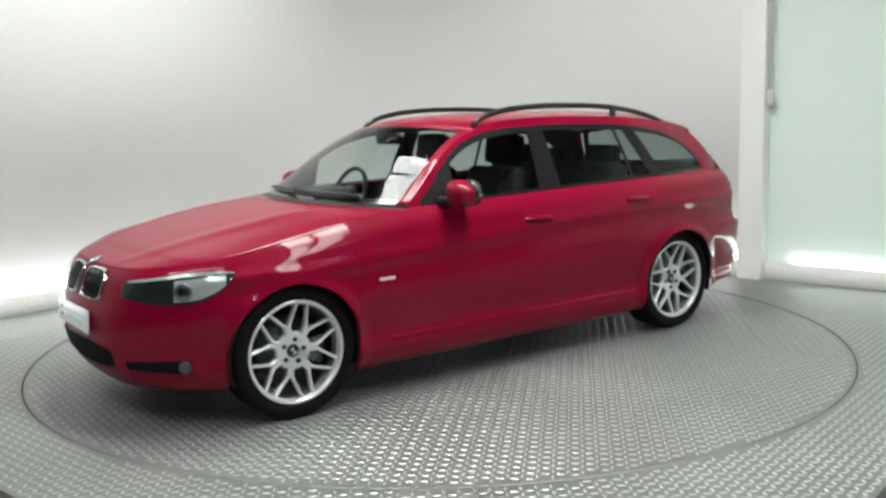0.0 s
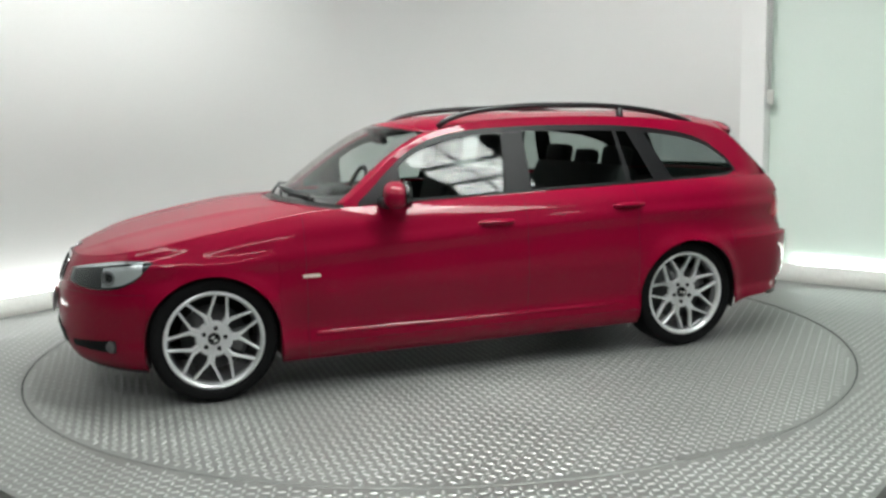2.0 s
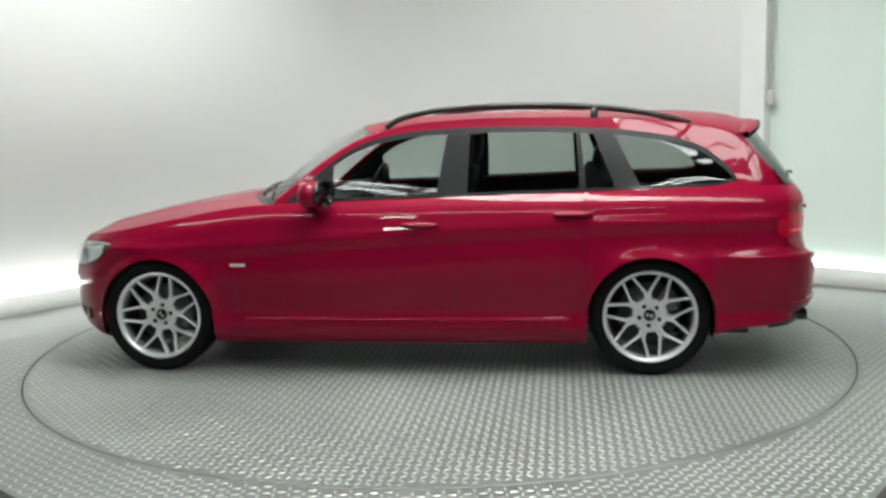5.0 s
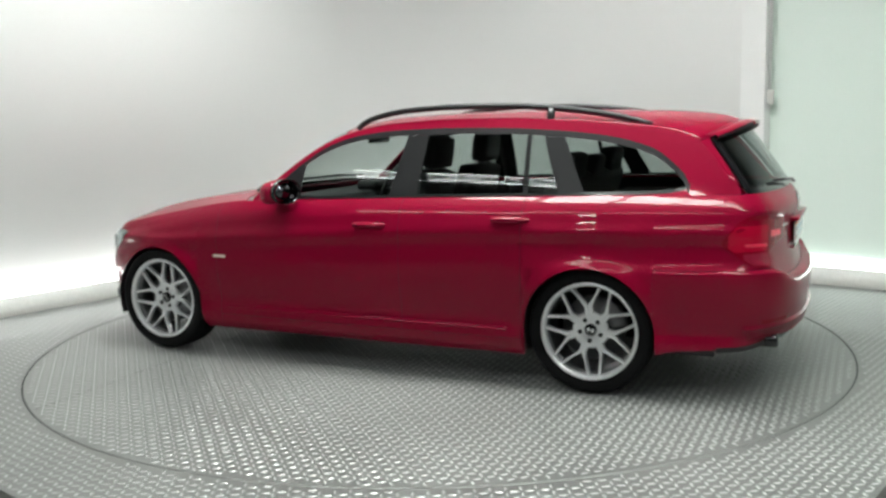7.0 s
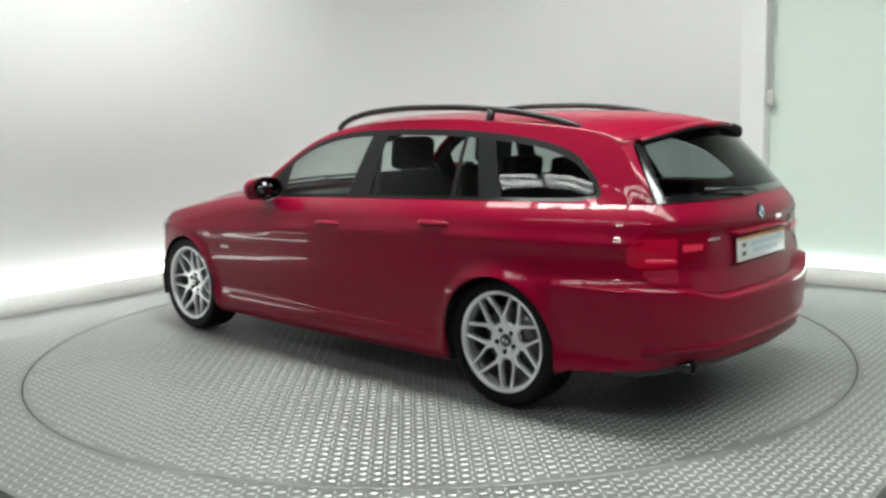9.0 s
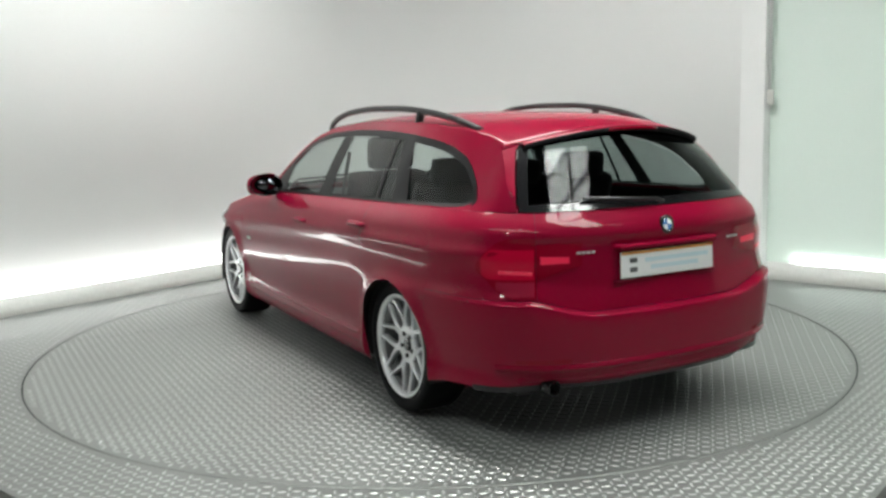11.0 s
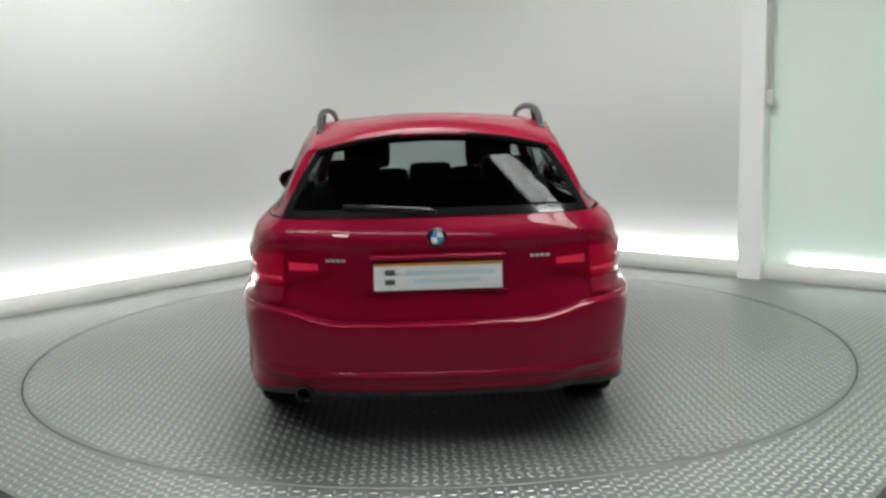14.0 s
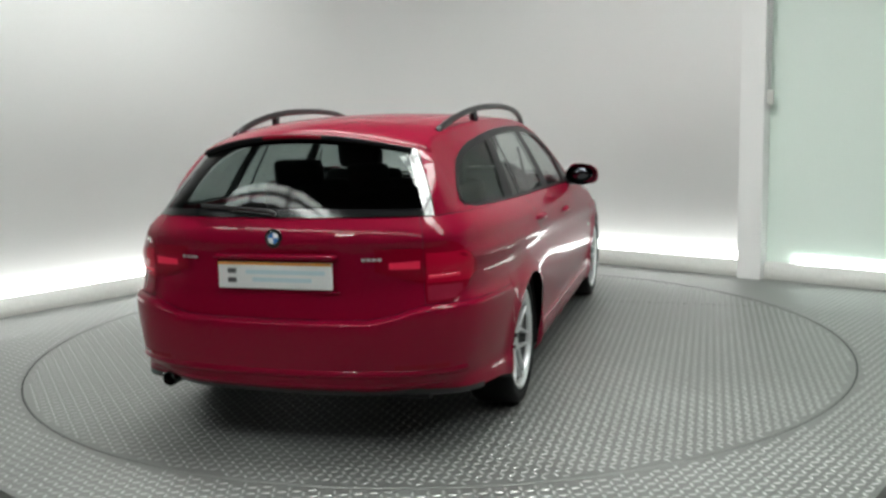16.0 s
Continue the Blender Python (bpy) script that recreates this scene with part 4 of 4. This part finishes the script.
# tail lamps: the outer one on the quarter, the inner one on the gate
U_T0 = u_of_x(-2.02)
TL_LOW = smooth_line([(-2.02, 0.768), (-2.07, 0.735), (-2.13, 0.690), (-2.18, 0.664), (-2.36, 0.660)])
TL_TOP = smooth_line([(-2.02, 0.790), (-2.07, 0.852), (-2.13, 0.892), (-2.18, 0.906), (-2.36, 0.902)])
tl_low, tl_top = (lambda u: TL_LOW(X_OF(u))), (lambda u: TL_TOP(X_OF(u)))
U_T2 = u_of_y(0.445, rear=True)
for sign in (1, -1):
    lamp = part("tail_light", half(skin_patch(U_T0, U_GATE - GAP, tl_low, tl_top, 10, 0.006), sign), TAIL, car, "red wraparound tail light")
    ua, ub = U_T0 + 0.05, U_GATE - 0.012
    part("lit_bar", half(tube([skin(u, 0.762 + 0.008 * (ub - u) / (ub - ua), 0.001) for u in lin(ua + 0.07, ub - 0.01, 9)], 0.010, 8), sign), TAILLIT, lamp, "lit red bar")
    part("lit_lens", half(skin_patch(U_T0 + 0.03, ub, lambda u: max(tl_low(u) + 0.008, 0.738), lambda u: max(min(tl_top(u) - 0.012, 0.86), tl_low(u) + 0.010), 5, 0.0075), sign), TAILGLOW, lamp, "softly glowing red lens")
    part("reverse_lamp", half(skin_patch(ua + 0.06, ub, lambda u: max(0.668, tl_low(u) + 0.006), const(0.728), 4, 0.008), sign), TAILCLEAR, lamp, "pinkish lamp segment")
    part("indicator_lamp", half(skin_patch(ua - 0.02, ub, const(0.864), lambda u: max(tl_top(u) - 0.006, 0.866), 4, 0.008), sign), TAIL, lamp)
    inner = part("gate_light", half(skin_patch(U_GATE + GAP, U_T2, lambda u: 0.735 + 0.05 * (u - U_GATE) / (U_T2 - U_GATE), const(0.880), 8, 0.006), sign), TAIL, tailgate, "red inner tail light")
    part("lit_bar", half(skin_patch(U_GATE + 0.02, U_T2 - 0.06, const(0.797), lambda u: 0.832 - 0.012 * (u - U_GATE) / (U_T2 - U_GATE), 4, 0.009), sign), TAILLIT, inner, "lit red bar")
    part("lit_lens", half(skin_patch(U_GATE + 0.01, U_T2 - 0.02, lambda u: 0.752 + 0.05 * (u - U_GATE) / (U_T2 - U_GATE), const(0.866), 5, 0.0075), sign), TAIL, inner)
    part("rear_reflector", half(skin_patch(u_of_x(-2.20), u_of_y(0.52, rear=True), const(0.392), const(0.410), 3, 0.004), sign), TAIL, bumper_rear, "slim red bumper reflector")
    # side details
    part("side_marker", half(skin_patch(u_of_x(0.925), u_of_x(0.835), const(0.611), const(0.627), 3, 0.006), sign), BLINKER, car, "pale side indicator lens")
    for xh, zh in ((-0.15, 0.832), (-0.975, 0.880)):
        grid = []
        for x in lin(xh + 0.105, xh - 0.105, 15):
            e = 1 - abs((x - xh) / 0.105) ** 4
            p = skin(u_of_x(x), zh)
            grid.append([p + Vector((0, 0.004 + 0.030 * e * math.cos(a), 0.016 * math.sin(a) * (0.5 + 0.5 * e))) for a in lin(-math.pi / 2, math.pi / 2, 7)])
        part("door_handle", half(sheet(grid, flip=True), sign), PAINT, car)

# creases that catch the light: sill moulding
for sign in (1, -1):
    part("sill_moulding", half(sheet([[skin(u, z, o) for z, o in ((0.296, 0.0), (0.306, 0.006), (0.314, 0.0065), (0.322, 0.0))] for u in u_steps(u_of_x(0.86), u_of_x(-0.95))], flip=True), sign), PAINT, car)

# rear bumper ridge and exhaust
across("bumper_ridge", sheet([[skin(u, z, o) for z, o in ((0.352, 0.0), (0.364, 0.010), (0.372, 0.011), (0.386, 0.0))] for u in u_steps(u_of_x(-2.12), GIRTH)], flip=True), PAINT, parent=bumper_rear)
across("bumper_ridge", sheet([[skin(u, z, o) for z, o in ((0.300, 0.0), (0.308, 0.007), (0.314, 0.008), (0.324, 0.0))] for u in u_steps(u_of_x(-2.20), GIRTH)], flip=True), PAINT, parent=bumper_rear)
across("bumper_valance", skin_patch(u_of_x(-2.0), GIRTH, lambda u: low_z(u) - 0.012, lambda u: low_z(u) + 0.012, 3, 0.001), BLACK, "black lower valance", parent=bumper_rear)
for y in (0.57,):
    part("exhaust_pipe", shift(lathe([(0.030, -0.25), (0.034, -0.25), (0.034, 0.04), (0.030, 0.045), (0.027, 0.04), (0.027, -0.1), (0.0, -0.1)], 20), pose(-2.205, y, 0.280, 0, 0, 90)), GLOSSBLACK, car, "dark exhaust tailpipe")

# roof rails and aerial fin
RAIL = [(0.07, 0.572, 1.352), (0.02, 0.572, 1.388), (-0.08, 0.572, 1.420), (-0.25, 0.572, 1.446), (-0.55, 0.570, 1.460), (-0.85, 0.565, 1.456), (-1.10, 0.556, 1.440), (-1.32, 0.545, 1.412), (-1.50, 0.530, 1.376), (-1.62, 0.520, 1.340)]
fy, fz = smooth_line([(p[0], p[1]) for p in RAIL]), smooth_line([(p[0], p[2]) for p in RAIL])
path = [Vector((x, fy(x), fz(x))) for x in lin(0.07, -1.62, 50)]
rails = both_sides("roof_rail", tube(path, 0.0165, 8, 1.0), BLACK, "satin black roof rail")
for ob, sign in zip(rails, (1, -1)):
    for x in (-1.10,):
        part("rail_foot", half(tube([Vector((x, fy(x), fz(x) - 0.005)), Vector((x + 0.01, fy(x) + 0.012, 1.36))], 0.022, 8), sign), BLACK, ob)

# door mirrors
for sign in (1, -1):
    bm = bmesh.new()
    bmesh.ops.create_uvsphere(bm, u_segments=24, v_segments=14, radius=1)
    for v in bm.verts:
        v.co = Vector([math.copysign(abs(c) ** 0.72, c) for c in v.co])
        v.co = Vector((v.co.x * (0.075 if v.co.x > 0 else 0.045), v.co.y * 0.100, v.co.z * 0.066 - 0.012 * v.co.y))
    shell = part("door_mirror", half(shift(bm, pose(0.418, 0.918, 1.012, 0, 0, -12)), sign), PAINT, car, "red door mirror on a black base")
    part("mirror_rim", half(shift(lathe([(0.0, 0.0), (0.085, 0.0), (0.093, 0.006), (0.098, 0.014), (0.098, 0.0), (0.0, -0.004)], 28), Matrix.Translation((0.381, 0.908, 1.011)) @ pose(0, 0, 0, 0, 0, 78) @ Matrix.Diagonal((1.05, 2.6, 0.72, 1))), sign), GLOSSBLACK, shell)
    part("mirror_glass", half(shift(lathe([(0.0, 0.009), (0.082, 0.009), (0.082, 0.004), (0.0, 0.004)], 28), Matrix.Translation((0.371, 0.907, 1.012)) @ pose(0, 0, 0, 0, 0, 78) @ Matrix.Diagonal((1.0, 1, 0.62, 1))), sign), MIRROR, shell, "mirror glass")
    part("mirror_base", half(tube([Vector((0.47, 0.78, 0.965)), Vector((0.46, 0.85, 0.965)), Vector((0.45, 0.92, 0.985))], 0.030, 8), sign), BLACK, shell)

# rear wiper
part("rear_wiper", tube([Vector((-2.262, 0.0, 1.022)), Vector((-2.255, 0.03, 1.035)), Vector((-2.235, 0.20, 1.045)), Vector((-2.195, 0.38, 1.052))], 0.009, 6), BLACK, car)

# ---- cabin ----
def seat(x, y, width=0.50):
    base = part("front_seat", shift(box(-0.25, 0.25, -width / 2, width / 2, -0.09, 0.09, 0.05), pose(x, y, 0.50, 0, -6, 0)), CLOTH, car, "black upholstered seat")
    part("backrest", shift(box(-0.07, 0.07, -width / 2, width / 2, -0.31, 0.31, 0.06), pose(x - 0.33, y, 0.80, 0, -14, 0)), CLOTH, base)
    part("headrest", shift(box(-0.055, 0.055, -0.14, 0.14, -0.095, 0.095, 0.045), pose(x - 0.44, y, 1.205, 0, -8, 0)), CLOTH, base)
    for d in (-0.06, 0.06):
        part("headrest_post", tube([Vector((x - 0.42, y + d, 1.08)), Vector((x - 0.435, y + d, 1.15))], 0.007, 6), CHROME, base)


seat(0.10, 0.37)
seat(0.10, -0.37)
bench = part("rear_bench", shift(box(-0.25, 0.25, -0.62, 0.62, -0.08, 0.08, 0.05), pose(-0.72, 0, 0.52, 0, -6, 0)), CLOTH, car, "black upholstered rear bench")
part("backrest", shift(box(-0.07, 0.07, -0.62, 0.62, -0.30, 0.30, 0.06), pose(-1.06, 0, 0.80, 0, -18, 0)), CLOTH, bench)
for y, w in ((0.40, 0.135), (-0.40, 0.135), (0.0, 0.11)):
    part("headrest", shift(box(-0.045, 0.045, -w, w, -0.075, 0.075, 0.035), pose(-1.17, y, 1.125 if y else 1.10, 0, -10, 0)), CLOTH, bench)
part("load_cover", box(-2.05, -1.20, -0.66, 0.66, 0.915, 0.930, 0.004), CABIN, car, "dark load cover")
part("dashboard", shift(box(-0.20, 0.22, -0.70, 0.70, -0.11, 0.075, 0.05), pose(0.60, 0, 0.86)), CABIN, car, "dark dashboard")
part("dash_hood", shift(box(-0.08, 0.08, -0.19, 0.19, -0.03, 0.04, 0.03), pose(0.47, -0.37, 0.955)), CABIN, car)
ring = [[Vector((0.185 * math.cos(a) + 0.015 * math.cos(b) * math.cos(a), 0.015 * math.sin(b), 0.185 * math.sin(a) + 0.015 * math.cos(b) * math.sin(a))) for b in (2 * math.pi * k / 8 for k in range(8))] for a in (2 * math.pi * i / 32 for i in range(33))]
bm = sheet(ring, close=True)
join(bm, lathe([(0.0, -0.03), (0.07, -0.02), (0.075, 0.01), (0.0, 0.015)], 20))
for a in (0, math.pi, -math.pi / 2):
    join(bm, tube([Vector((0.05 * math.cos(a), 0, 0.05 * math.sin(a))), Vector((0.185 * math.cos(a), 0, 0.185 * math.sin(a)))], 0.016, 6))
bmesh.ops.recalc_face_normals(bm, faces=bm.faces)
part("steering_wheel", shift(bm, pose(0.34, -0.37, 0.925, 0, -22, 0) @ pose(0, 0, 0, 0, 0, 90)), BLACK, car)
part("interior_mirror", shift(box(-0.02, 0.02, -0.12, 0.12, -0.032, 0.032, 0.014), pose(0.26, 0.0, 1.285, 0, 15, 0)), GLOSSBLACK, car)
part("mirror_stem", tube([Vector((0.33, 0, 1.345)), Vector((0.27, 0, 1.29))], 0.016, 6), BLACK, car)
for sign in (1, -1):
    part("belt_strap", half(tube([Vector((-0.34, 0.63, 1.22)), Vector((-0.36, 0.70, 0.95)), Vector((-0.36, 0.72, 0.6))], 0.018, 6, 0.25), sign), CABIN, car)

# ======== conduit on the wall ========
conduit = empty("wall_conduit")
tagged(conduit, "thin grey cable conduit with a small switch box on the wall", "conduit")
ca, cb = 0.985, B1 - 0.068
part("pipe", tube([BAY @ Vector((ca, cb, 1.42)), BAY @ Vector((ca, cb, 3.0)), BAY @ Vector((ca, cb, TOP - 0.01))], 0.012, 8), WALL, conduit, "grey conduit pipe")
part("switch_box", shift(box(ca - 0.035, ca + 0.035, cb - 0.02, cb + 0.005, 1.44, 1.56, 0.008), BAY), SKIRT, conduit, "small grey box")
part("cable", tube([BAY @ Vector((ca - 0.02, cb, 1.44)), BAY @ Vector((ca - 0.03, cb, 0.8)), BAY @ Vector((ca - 0.035, cb, 0.02))], 0.006, 6), WALL, conduit, "white cable")

# ======== tread lugs of the platform ========
near = lug_points(near_lug)
lugs = lug_points(lambda x, y: on_platform(x, y) and not near_lug(x, y)) + near[300:]
stuff = new("floor_tread", lug_mesh(lugs, BAY))
stuff.parent = floor
tagged(stuff, "raised steel lugs", kind="stuff")
single = lug_mesh([(0.0, 0.0, 0.0)], Matrix.Identity(4))
for x, y, turn in near[:300]:
    ob = new("lug", single)
    ob.parent = floor
    ob.matrix_basis = BAY @ pose(x, y, 0, 0, 0, turn)


# ======== what moves: the turntable and the car on it ========
def motions():
    offset = Vector((0.1182, 0.0491, 0))
    car_rows, table_rows = [], []
    for k in range(33):
        t = k / 2
        turn = 216.99 - 8.946 * t - 0.0124 * (t - 8) ** 2
        m = pose(0, 0, 0, 0, 0, turn)
        table_rows.append((t, m))
        car_rows.append((t, m @ Matrix.Translation(offset)))
    walk(table, table_rows)
    walk(car, car_rows)


motions()
